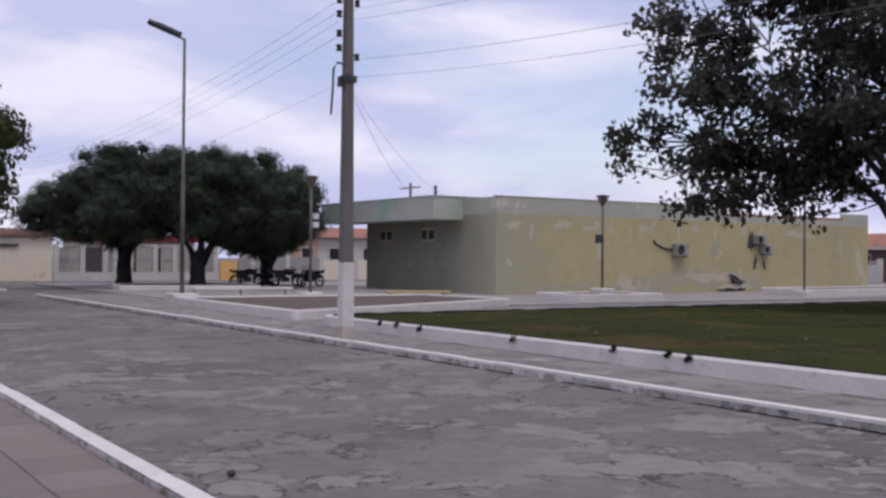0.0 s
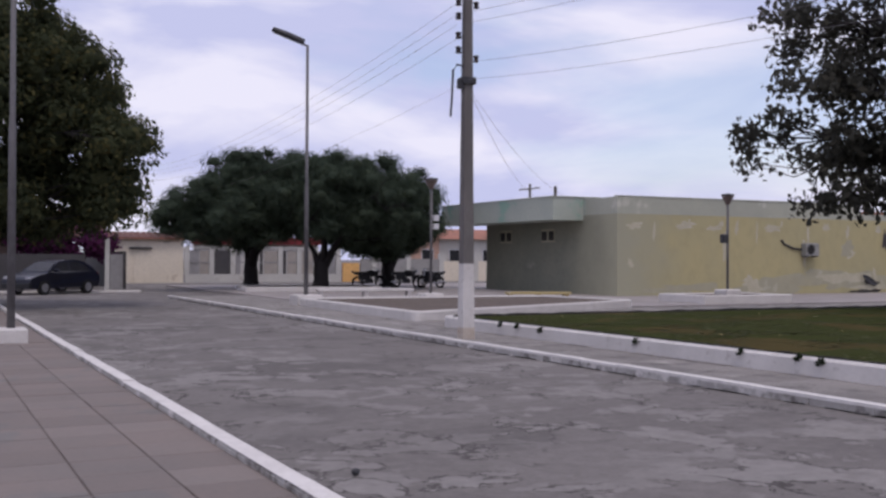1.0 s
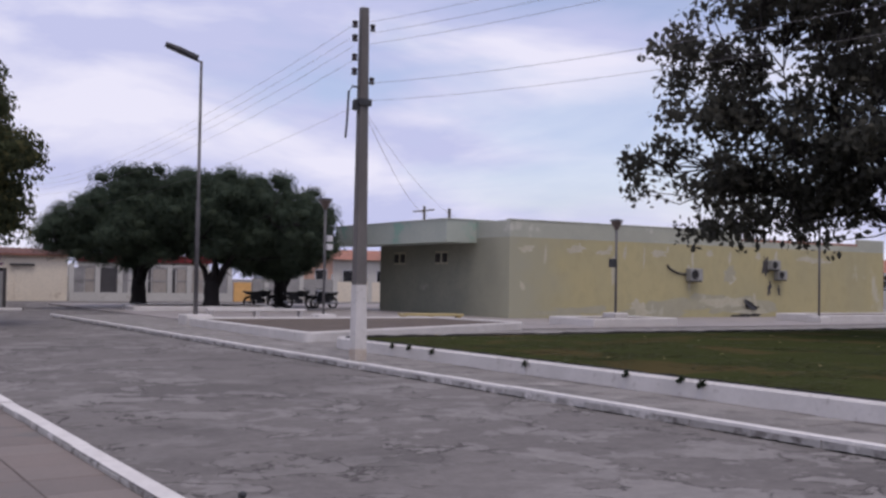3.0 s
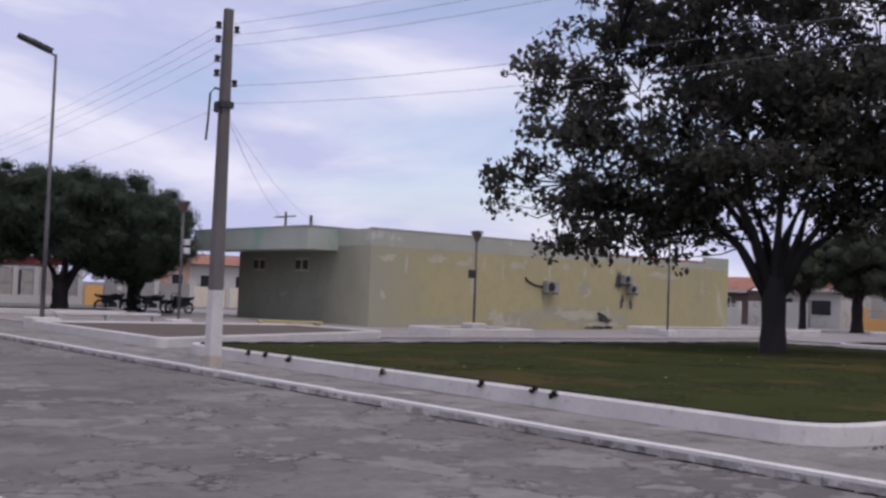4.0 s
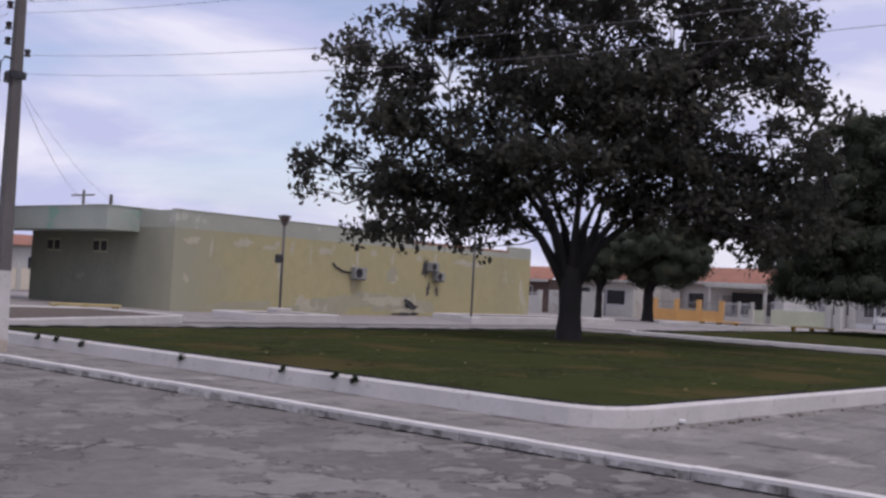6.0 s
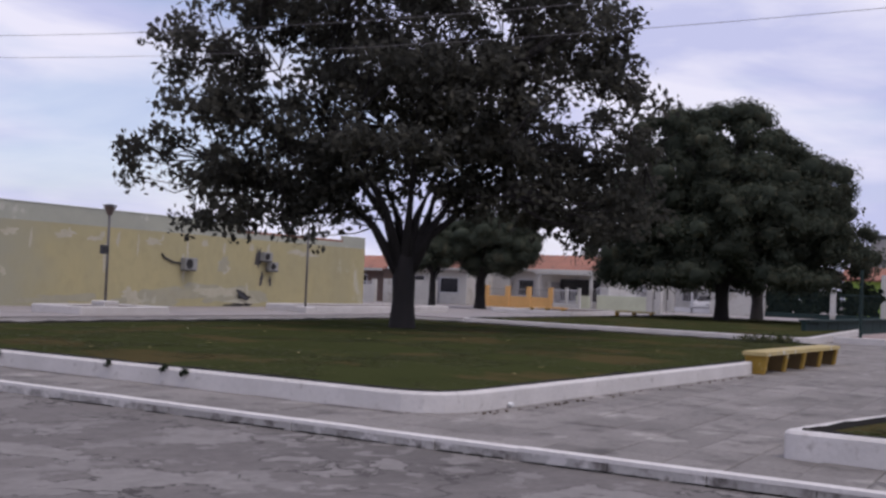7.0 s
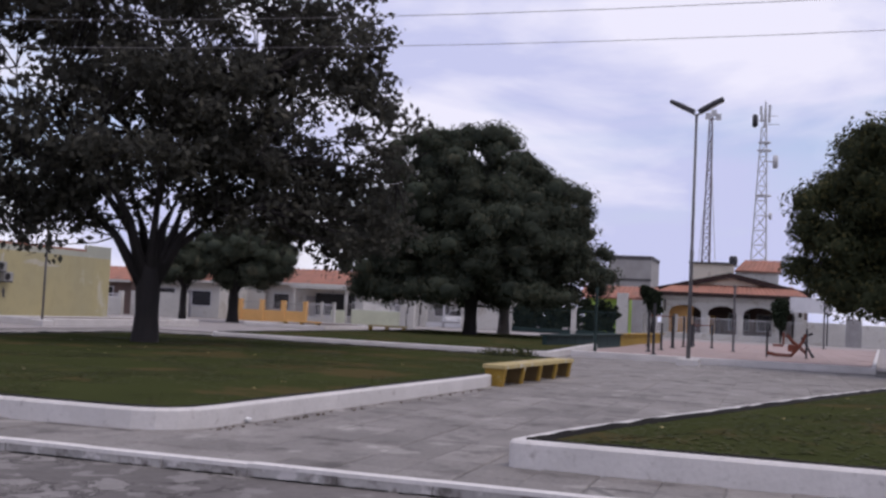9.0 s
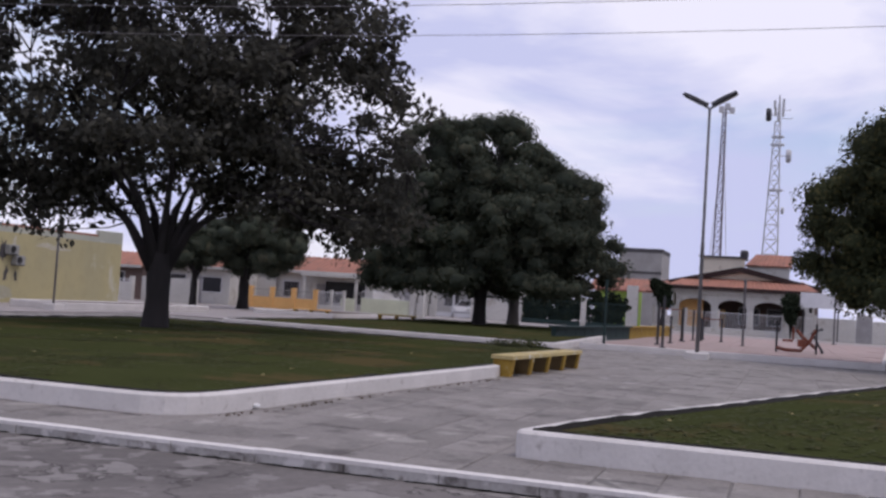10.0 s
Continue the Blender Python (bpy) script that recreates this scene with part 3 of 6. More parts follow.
ac = ac_unit(10.75, 2.12, 0.95)
part("cable", MB().tube([(-0.4, -0.05, 0.0), (-0.9, -0.03, 0.05), (-1.45, -0.03, 0.25), (-1.6, -0.03, 0.42)], 0.05, 6), M["dark_metal"], ac, "grey insulated pipe")
ac_unit(16.35, 2.7, 0.75)
ac_unit(16.85, 2.2, 0.75)
part("fallen_dish", MB().add([(14.75 + 0.55 * math.cos(a * 0.4), -0.03 - 0.12 * math.sin(a * 0.2), 0.62 - 0.22 * math.cos(a * 0.4) + 0.16 * math.sin(a * 0.4)) for a in range(16)], [tuple(range(15, -1, -1))]), M["dark_metal"], hall, "dark metal scrap leaning on the wall")
for x_, z_, w_, h_, k_ in ((15.95, 2.55, 0.55, 1.5, 51), (16.25, 1.45, 0.4, 0.9, 52), (16.95, 1.35, 0.3, 0.6, 53), (13.35, 2.1, 1.2, 0.9, 54)):
    part("grime_streak", MB().add([(x, -0.0085, z) for x, _, z in blot(x_, z_, w_, h_, k_).v], [tuple(range(39, -1, -1))]), M["grey_wall" if k_ < 54 else "damp_wall"], hall, "dark grime below the air-conditioners" if k_ < 54 else "")
part("roof_mast", MB().tube([(-0.3, 6.5, bh), (-0.3, 6.5, bh + 0.9)], 0.06, 6).tube([(-0.9, 6.5, bh + 0.6), (0.3, 6.6, bh + 0.75)], 0.04, 6), M["pole"], hall)
part("roof_mast", MB().tube([(-1.2, 2.9, bh), (-1.2, 2.9, bh + 0.55)], 0.07, 6), M["pole"], hall)


# ---- beds and planters ----
def edge_gap(x, y, poly):
    """Distance of a plan point from a polygon's outline."""
    best = 1e9
    for i in range(len(poly)):
        (x1, y1), (x2, y2) = poly[i - 1], poly[i]
        dx, dy = x2 - x1, y2 - y1
        q = dx * dx + dy * dy
        t = max(0.0, min(1.0, ((x - x1) * dx + (y - y1) * dy) / q)) if q else 0.0
        best = min(best, math.hypot(x - x1 - t * dx, y - y1 - t * dy))
    return best


def mound(x, y, poly, base):
    """Height of the turf: flush at the border, domed further in."""
    return base + 0.10 * (1 - math.exp(-edge_gap(x, y, poly) / 0.9)) + 0.012 * noise.noise((x * 0.9, y * 0.9, 2.0))


def bed(name, pts, r, base, top, fill, label, w=0.16, steps=5):
    """A planting bed: whitewashed low wall with its own filling."""
    outer = round_poly(pts, r, steps)
    inner = inset(outer, w)
    t = thing(name, (0, 0, 0), label, "planting bed")
    mb = MB()
    n = len(outer)
    b = 0.03
    o2, i2 = inset(outer, b), inset(outer, w - b)
    vs = [(x, y, base - 0.1) for x, y in outer] + [(x, y, top - b) for x, y in outer] + [(x, y, top) for x, y in o2] + [(x, y, top) for x, y in i2] + [(x, y, top - b) for x, y in inner] + [(x, y, base - 0.1) for x, y in inner]
    fs = [(q * n + i, q * n + (i + 1) % n, (q + 1) * n + (i + 1) % n, (q + 1) * n + i) for q in range(5) for i in range(n)]
    part("border", mb.add(vs, fs), M["whitewash"], t, "whitewashed low concrete border")
    if fill == "turf":
        cx, cy = sum(p[0] for p in pts) / len(pts), sum(p[1] for p in pts) / len(pts)
        f, rings = MB(), (1.0, 0.985, 0.96, 0.92, 0.86, 0.76, 0.6, 0.4, 0.2)
        vs = []
        for k in rings:
            for x, y in inner:
                xx, yy = cx + (x - cx) * k, cy + (y - cy) * k
                vs.append((xx, yy, mound(xx, yy, inner, top - 0.05)))
        vs.append((cx, cy, mound(cx, cy, inner, top - 0.05)))
        fs = [(q * n + i, q * n + (i + 1) % n, (q + 1) * n + (i + 1) % n, (q + 1) * n + i) for q in range(len(rings) - 1) for i in range(n)]
        fs += [((len(rings) - 1) * n + i, (len(rings) - 1) * n + (i + 1) % n, len(vs) - 1) for i in range(n)]
        part("turf", f.add(vs, fs), M[fill], t, "", True)
        fine = []                       # low uneven soil ridge, blackened to stand for the shadow gap at the border
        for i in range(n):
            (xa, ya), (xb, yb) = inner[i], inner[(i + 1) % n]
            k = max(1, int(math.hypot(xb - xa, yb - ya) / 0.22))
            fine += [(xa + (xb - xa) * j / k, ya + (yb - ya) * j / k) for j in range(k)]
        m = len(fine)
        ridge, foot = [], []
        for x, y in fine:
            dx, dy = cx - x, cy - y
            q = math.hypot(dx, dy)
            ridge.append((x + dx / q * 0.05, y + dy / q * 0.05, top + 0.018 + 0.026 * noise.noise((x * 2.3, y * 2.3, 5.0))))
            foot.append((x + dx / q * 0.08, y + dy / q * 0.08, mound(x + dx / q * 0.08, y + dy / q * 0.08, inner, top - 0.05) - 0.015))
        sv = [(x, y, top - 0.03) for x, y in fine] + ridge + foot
        part("soil_edge", MB().add(sv, [(q * m + i, q * m + (i + 1) % m, (q + 1) * m + (i + 1) % m, (q + 1) * m + i) for q in (0, 1) for i in range(m)]), M["edge_dark"], t, "bare soil ridge darkened for the shadow gap along the border")
    else:
        part("soil", MB().add([(x, y, top - 0.05) for x, y in inner], [tuple(range(n))]), M[fill], t)
    return t, inner


BED1 = [(10.75, 6.15), (21.3, 5.3), (32.5, 5.6), (33.2, 21.6), (10.75, 21.9)]
bed1, in1 = bed("lawn_bed", BED1, [0.9, 0.3, 1.0, 1.5, 0.8], PAVE, 0.31, "turf", "large lawn bed with a whitewashed low border")
BED2 = [(10.62, -14.0), (30.0, -14.0), (30.0, -4.2), (22.0, -1.3), (12.2, 1.85), (10.62, 2.2)]
bed2, in2 = bed("lawn_bed", BED2, [0.3, 0.5, 0.8, 0.6, 0.5, 0.18], PAVE, 0.34, "turf", "lawn bed with a high whitewashed border")
BED3 = [(36.4, 7.2), (62.0, 8.6), (62.0, 20.5), (36.4, 20.6)]
bed3, in3 = bed("lawn_bed", BED3, 0.5, PAVE, 0.34, "turf", "shaded lawn bed under the mango trees")
bed("planter_bed", [(11.0, 23.4), (20.9, 27.8), (20.4, 32.6), (11.2, 33.0)], 0.4, PAVE, 0.32, "soil", "bare soil planter with a whitewashed border")
bed("planter_bed", [(24.5, 28.6), (28.6, 28.6), (28.6, 31.2), (24.5, 31.2)], 0.1, PAVE, 0.38, "soil", "small soil planter with a whitewashed border")
bed("planter_bed", [(38.5, 29.4), (50.5, 29.4), (50.5, 32.4), (38.5, 32.4)], 0.1, PAVE, 0.42, "soil", "long soil planter with a whitewashed border")
bed("planter_bed", [(13.3, 46.3), (19.6, 45.4), (20.6, 49.8), (14.0, 50.6)], 0.2, PAVE, 0.30, "soil", "soil bed round the thorn tree trunks")
bed("planter_bed", [(56.5, 24.6), (68.0, 25.2), (68.0, 30.0), (56.5, 30.0)], 0.2, PAVE, 0.34, "soil", "far soil planter with a whitewashed border")


def inside(p, poly):
    x, y = p
    hit = False
    for i in range(len(poly)):
        (x1, y1), (x2, y2) = poly[i - 1], poly[i]
        if (y1 > y) != (y2 > y) and x < (x2 - x1) * (y - y1) / (y2 - y1) + x1:
            hit = not hit
    return hit


def lawn(parent, poly, z, count, seed, hmin=0.05, hmax=0.13):
    """Grass blades over a bed, thinner where it is worn."""
    g = np.random.default_rng(seed)
    xs, ys = [p[0] for p in poly], [p[1] for p in poly]
    vs, fs = [], []
    made = 0
    while made < count:
        x, y = g.uniform(min(xs), max(xs)), g.uniform(min(ys), max(ys))
        if not inside((x, y), poly):
            continue
        d = noise.noise((x * 0.35, y * 0.35, seed)) 
        if g.random() > 0.62 + 0.6 * d:
            made += 0.3
            continue
        h = g.uniform(hmin, hmax) * (1 + 0.5 * d)
        a = g.uniform(0, 2 * math.pi)
        w = g.uniform(0.018, 0.045)
        lx, ly = g.normal(0, 0.05), g.normal(0, 0.05)
        ux, uy = math.cos(a) * w, math.sin(a) * w
        o = len(vs)
        zz = mound(x, y, poly, z) - 0.001
        vs += [(x - ux, y - uy, zz), (x + ux, y + uy, zz), (x + lx, y + ly, zz + h)]
        fs.append((o, o + 1, o + 2) if ux * ly - uy * lx > 0 else (o + 1, o, o + 2))
        made += 1
    mb = MB()
    mb.v, mb.f = vs, fs
    ob = part("grass", mb, M["grass"], parent, "patchy short green grass", True)
    ob.data.normals_split_custom_set_from_vertices([(0.0, 0.0, 1.0)] * len(vs))
    return tagged(ob, kind="stuff")


lawn(bed1, in1, 0.26, 90000, 1, 0.001, 0.005)
lawn(bed2, in2, 0.29, 55000, 2, 0.001, 0.007)
lawn(bed3, in3, 0.29, 24000, 3, 0.003, 0.012)


# ---- trees ----
def leaves(centres, radii, per, size, rng, aspect=0.5, droop=0.3, flat=0.75, surf=False):
    """Leaf blades of two triangles scattered in clumps round the centres."""
    centres = np.asarray(centres, float)
    n = len(centres) * per
    base = np.repeat(centres, per, 0)
    rad = np.repeat(np.asarray(radii, float), per)
    d = rng.normal(size=(n, 3))
    d /= np.linalg.norm(d, axis=1)[:, None]
    q = rng.random(n) ** (0.3 if surf else 0.5)
    p = base + d * (rad * q)[:, None] * np.array([1, 1, flat])
    u = rng.normal(size=(n, 3)) + d * 0.6
    u[:, 2] -= droop * 1.5
    u /= np.linalg.norm(u, axis=1)[:, None]
    if surf:      # blades lie along the clump's surface and hang a little
        u = np.cross(d, rng.normal(size=(n, 3))) + d * 0.35
        u[:, 2] -= 0.5
        u /= np.linalg.norm(u, axis=1)[:, None]
    w = np.cross(u, d + 0.55 * rng.normal(size=(n, 3))) if surf else np.cross(u, rng.normal(size=(n, 3)))
    w /= np.linalg.norm(w, axis=1)[:, None]
    s = size * rng.uniform(0.6, 1.3, n)[:, None]
    vs = np.stack([p - u * s * 0.5, p + w * s * aspect * 0.5, p + u * s * 0.5, p - w * s * aspect * 0.5], 1).reshape(-1, 3)
    i = np.arange(n)[:, None] * 4
    return vs, np.hstack([i, i + 1, i + 2, i + 3])


def cores(centres, radii, k, rng, flat=0.85):
    """The dense shaded insides of leaf clumps: small uneven lumps of twigs and leaves."""
    grid = np.linspace(-1, 1, 5)
    vs, fs = [], []
    for ax in range(3):
        for sg in (-1, 1):
            o = len(vs)
            for a in grid:
                for b in grid:
                    v = np.zeros(3)
                    v[ax], v[(ax + 1) % 3], v[(ax + 2) % 3] = sg, a, b
                    vs.append(v / np.linalg.norm(v))
            for i in range(4):
                for j in range(4):
                    q = (o + i * 5 + j, o + (i + 1) * 5 + j, o + (i + 1) * 5 + j + 1, o + i * 5 + j + 1)
                    fs.append(q if sg > 0 else q[::-1])
    vs, fs = np.array(vs), np.array(fs)
    centres, radii = np.asarray(centres, float), np.asarray(radii, float)
    out, quads = [], []
    for c_, r in zip(centres, radii):
        w = 1 + 0.16 * np.sin(vs @ rng.normal(0, 3.0, 3) + rng.uniform(0, 6)) + 0.1 * np.sin(vs @ rng.normal(0, 6.0, 3))
        out.append(c_ + vs * (r * k * w)[:, None] * np.array([1, 1, flat]))
        quads.append(fs + len(vs) * len(quads))
    return np.concatenate(out), np.concatenate(quads)


def fast_mesh(name, vs, quads, material):
    me = bpy.data.meshes.new(name)
    me.vertices.add(len(vs))
    me.vertices.foreach_set("co", np.asarray(vs, np.float32).ravel())
    me.loops.add(quads.size)
    me.loops.foreach_set("vertex_index", quads.astype(np.int32).ravel())
    me.polygons.add(len(quads))
    me.polygons.foreach_set("loop_start", np.arange(0, quads.size, 4, dtype=np.int32))
    me.materials.append(material)
    me.update(calc_edges=True)
    return me


def grow(mb, root, tips, rng, r0, fork_z, limbs=6, rise=0.35):
    """A trunk that forks into limbs and twigs ending at the tips (all local)."""
    root = np.asarray(root, float)
    fork = root + np.array([0.0, 0.0, fork_z])
    mb.tube([root + (0, 0, -0.15), root + (0, 0, 0.12), root + (0.02, 0.0, fork_z * 0.5), fork + (0, 0, -0.25), fork + (0, 0, 0.3), fork + (0, 0, 0.7)], [r0 * 1.7, r0 * 1.15, r0 * 0.93, r0 * 0.98, r0 * 0.8, r0 * 0.3], 12)
    tips = np.asarray(tips)
    ang = np.arctan2(tips[:, 1] - root[1], tips[:, 0] - root[0])
    order = np.argsort(ang)
    groups = np.array_split(order, limbs)
    for gi in groups:
        m = tips[gi].mean(0)
        end = fork + (m - fork) * 0.75
        mid = fork + (end - fork) * 0.5 + rng.normal(0, 0.25, 3) + np.array([0, 0, rise])
        q1 = fork + (mid - fork) * np.array([0.42, 0.42, 0.55]) + rng.normal(0, 0.08, 3)
        mb.tube([fork - (0, 0, 0.35), q1, mid, end], [r0 * 0.6, r0 * 0.34, r0 * 0.24, r0 * 0.12], 8)
        nodes = [q1, mid, (mid + end) / 2, end]
        for ti_ in gi:
            tp = tips[ti_]
            b = min(nodes, key=lambda nn: np.linalg.norm(nn - tp) + 0.4 * np.linalg.norm(nn - fork))
            k = (b + tp) / 2 + rng.normal(0, 0.18, 3)
            mb.tube([b, k, tp], [r0 * 0.09, r0 * 0.055, r0 * 0.025], 5, False)
            if len(nodes) < 26:
                nodes.append(k)


def tree(name, at, lobes, label, leaf, r0, fork_z, per, size, n_tips, seed, clump=(0.55, 0.8), shell=0.55, limbs=6, aspect=0.5, droop=0.3, trunks=((0, 0),), bark="bark", flat=0.75, surf=False, core=0.0, rise=0.35):
    """lobes: (x, y, z, rx, ry, rz) of the crown, from the trunk's foot."""
    t = thing(name, at, label, "tree")
    rng = np.random.default_rng(seed)
    vol = np.array([(l[3] * l[4] * l[5]) ** 0.9 * (l[6] if len(l) > 6 else 1.0) for l in lobes])
    tips = []
    for l, k in zip(lobes, np.maximum(1, (vol / vol.sum() * n_tips).astype(int))):
        d = rng.normal(size=(k, 3))
        d /= np.linalg.norm(d, axis=1)[:, None]
        q = shell + (1 - shell) * rng.random(k) ** 0.6
        tips.append(np.array(l[:3]) + d * q[:, None] * np.array(l[3:6]))
    tips = np.concatenate(tips)
    wood = MB()
    owner = np.argmin(np.stack([np.hypot(tips[:, 0] - x, tips[:, 1] - y) for x, y in trunks]), 0)
    for i, (x, y) in enumerate(trunks):
        if (owner == i).sum() >= limbs:
            grow(wood, (x, y, 0), tips[owner == i], rng, r0, fork_z, limbs, rise)
    part("trunk", wood, M[bark], t, "dark rough bark trunk with spreading limbs", True)
    rad = rng.uniform(*clump, len(tips))
    vs, qd = leaves(tips, rad, per, size, rng, aspect, droop, flat, surf)
    if core:
        cv, cq = cores(tips, rad, core, rng, flat)
        qd = np.vstack([qd, cq + len(vs)])
        vs = np.vstack([vs, cv])
    crown = new("crown", fast_mesh("crown", vs, qd, M[leaf]))
    crown.parent = t
    tagged(crown, "crown of " + label, kind="stuff")
    return t


def lobes_across(foot, rows):
    """Crown lobes given across (u) and along (d) the line from the street corner to the tree."""
    q = math.hypot(foot[0], foot[1])
    sx, sy = foot[0] / q, foot[1] / q
    out = []
    for u, d, z, ru, rd, rz, *dense in rows:
        out.append((sy * u + sx * d, -sx * u + sy * d, z, ru * abs(sy) + rd * abs(sx), ru * abs(sx) + rd * abs(sy), rz, dense[0] if dense else 1.0))
    return out


# big open-crowned tree on the lawn
BIG = (25.0, 15.95, 0.24)
tree("broadleaf_tree", BIG, lobes_across(BIG, [
    (-7.5, 0.2, 4.95, 0.7, 0.7, 0.5, 1.7), (-7.6, 0.0, 3.9, 0.3, 0.4, 0.5, 2.0), (-6.6, 0.3, 5.3, 0.5, 0.6, 0.4, 1.4), (-6.0, 0.5, 7.3, 1.2, 1.4, 1.2, 1.0), (-6.6, -0.3, 8.1, 0.7, 0.8, 0.8), (-4.9, -0.5, 6.0, 1.3, 1.6, 1.1, 1.1),
    (-4.5, 0.6, 4.3, 1.6, 2.0, 1.2, 1.3), (-6.1, 0.2, 2.95, 0.5, 0.6, 0.3, 2.0), (-4.1, -0.4, 3.0, 1.0, 1.2, 0.5, 1.6), (-2.6, 0.8, 3.6, 0.9, 1.4, 0.8, 1.4), (-2.5, 0.0, 2.6, 0.2, 0.3, 0.4, 2.2), (-2.9, 0.8, 9.1, 1.5, 2.0, 0.9, 0.8),
    (-2.1, -1.5, 6.1, 1.1, 1.2, 1.3), (-0.1, 1.0, 8.0, 2.2, 2.4, 1.4, 0.8), (0.0, -2.0, 7.0, 1.8, 1.4, 1.1), (0.2, 1.8, 5.0, 1.3, 1.2, 1.0, 1.1), (3.4, 0.5, 8.2, 2.1, 2.4, 1.6), (2.3, -1.2, 5.1, 1.5, 1.6, 0.9, 1.1), (1.8, -2.4, 6.6, 1.4, 1.2, 0.8),
    (5.0, 0.3, 4.8, 1.5, 1.8, 1.3, 1.3), (6.3, 0.0, 6.5, 0.7, 1.0, 0.9, 1.2), (5.0, -0.4, 3.15, 1.4, 1.3, 0.7, 1.4), (5.6, 0.4, 7.6, 0.9, 1.0, 0.9, 1.2), (5.0, 0.3, 9.4, 1.3, 1.6, 1.0, 1.1), (-0.6, 0.0, 10.2, 3.8, 3.6, 1.1), (3.0, 2.6, 6.2, 1.8, 1.6, 1.4, 1.1), (-3.0, 2.8, 5.8, 1.6, 1.4, 1.3),
    (-0.6, -3.4, 4.7, 1.6, 0.9, 0.8), (0.6, 0.4, 6.0, 1.8, 1.8, 1.0, 1.0), (3.0, 0.0, 3.95, 1.7, 1.6, 0.7, 2.0), (-4.5, 0.5, 8.4, 0.9, 1.0, 0.6, 0.9), (-4.2, 0.3, 9.3, 1.3, 1.4, 0.7, 1.0), (-1.4, 0.4, 4.4, 1.0, 1.2, 0.7, 1.4), (-1.5, 0.6, 3.5, 0.8, 1.0, 0.5, 1.2), (6.3, 0.0, 3.7, 0.9, 1.0, 0.7, 1.4), (1.6, 0.8, 4.2, 0.7, 1.0, 0.4, 1.0)]),
     "dark glossy leaves on a wide open crown", "leaf_a", 0.335, 1.75, 48, 0.225, 1130, 11, clump=(0.38, 0.78), shell=0.12, limbs=9, aspect=0.56, rise=0.65)
MANGO = (53.0, 14.9, 0.24)
tree("mango_tree", MANGO, lobes_across(MANGO, [
    (0.2, 1.5, 8.0, 2.7, 3.4, 3.3), (-2.1, 1.0, 7.9, 2.2, 3.0, 3.0), (2.2, 1.2, 7.3, 1.8, 2.8, 2.6), (3.9, 1.5, 6.5, 1.9, 3.0, 1.9), (5.1, 1.5, 4.8, 1.5, 2.6, 1.7), (5.4, 1.0, 3.4, 1.3, 2.6, 0.9), (-4.1, 1.0, 5.1, 2.0, 3.0, 2.4), (-5.1, 0.5, 3.6, 1.2, 2.4, 1.0),
    (0.5, -1.0, 4.9, 3.5, 2.2, 2.3), (0.0, 0.5, 2.4, 5.7, 3.5, 0.5, 1.6), (0.5, 2.5, 5.4, 4.6, 4.0, 2.6), (3.2, -0.6, 4.4, 2.0, 1.8, 1.6), (-2.6, -0.6, 4.6, 1.9, 1.8, 1.7)]),
     "dense rounded dark green mango foliage", "leaf_mango", 0.36, 2.0, 230, 0.19, 860, 12, clump=(0.45, 1.05), shell=0.78, core=0.5, surf=True, limbs=7, trunks=((0, 0), (11.0, 1.0)), flat=0.85)
tree("street_tree", (60.5, 36.6, 0.1), [(0, 0, 3.9, 2.0, 2.0, 1.5)], "small round dark green crown", "leaf_mango", 0.23, 1.7, 170, 0.18, 80, 13, core=0.6, clump=(0.6, 1.0), shell=0.3, surf=True)
tree("street_tree", (63.0, 34.3, 0.1), [(0, -0.8, 4.5, 3.0, 3.3, 2.2), (0, -2.2, 4.0, 1.8, 1.8, 1.5)], "round dark green crown over a short trunk", "leaf_mango", 0.36, 1.8, 190, 0.18, 140, 14, core=0.6, clump=(0.7, 1.1), shell=0.3, surf=True)
ROADSIDE = (40.5, -7.3, 0.1)
tree("mango_tree", ROADSIDE, lobes_across(ROADSIDE, [
    (-2.8, 0.0, 7.2, 2.2, 3.0, 1.9), (-4.5, 0.0, 5.2, 1.7, 2.5, 1.9), (-4.9, 0.0, 3.9, 1.3, 2.2, 1.0), (-2.5, 0.0, 2.8, 2.6, 2.8, 0.6, 1.3), (-4.4, 0.0, 3.2, 1.2, 2.0, 0.6, 1.2), (0.0, 0.5, 5.8, 4.2, 4.2, 3.2), (1.5, 0.0, 3.6, 4.0, 3.5, 0.9)]),
     "dense sunlit green crown of a roadside tree", "leaf_light", 0.35, 1.9, 330, 0.17, 480, 15, core=0.42, clump=(0.6, 1.1), shell=0.7, surf=True, limbs=7)
PAVETREE = (0.2, 36.0, 0.1)
tree("mango_tree", PAVETREE, lobes_across(PAVETREE, [
    (0.0, 0.0, 6.6, 5.0, 4.5, 3.6), (4.1, 0.0, 6.9, 1.6, 2.4, 1.5), (5.0, -0.5, 4.9, 1.4, 2.5, 1.6), (5.3, 0.0, 3.6, 0.9, 2.2, 0.8), (3.0, -0.5, 3.15, 2.8, 2.8, 0.7), (0.5, -1.0, 3.0, 3.2, 3.0, 0.7), (4.7, 0.0, 8.4, 0.7, 1.0, 0.5, 0.5), (2.2, 0.0, 9.2, 1.6, 2.0, 1.5)]),
     "tall dense dark green pavement tree", "leaf_light", 0.38, 2.0, 260, 0.21, 460, 16, core=0.42, clump=(0.6, 1.1), shell=0.65, surf=True, limbs=7)
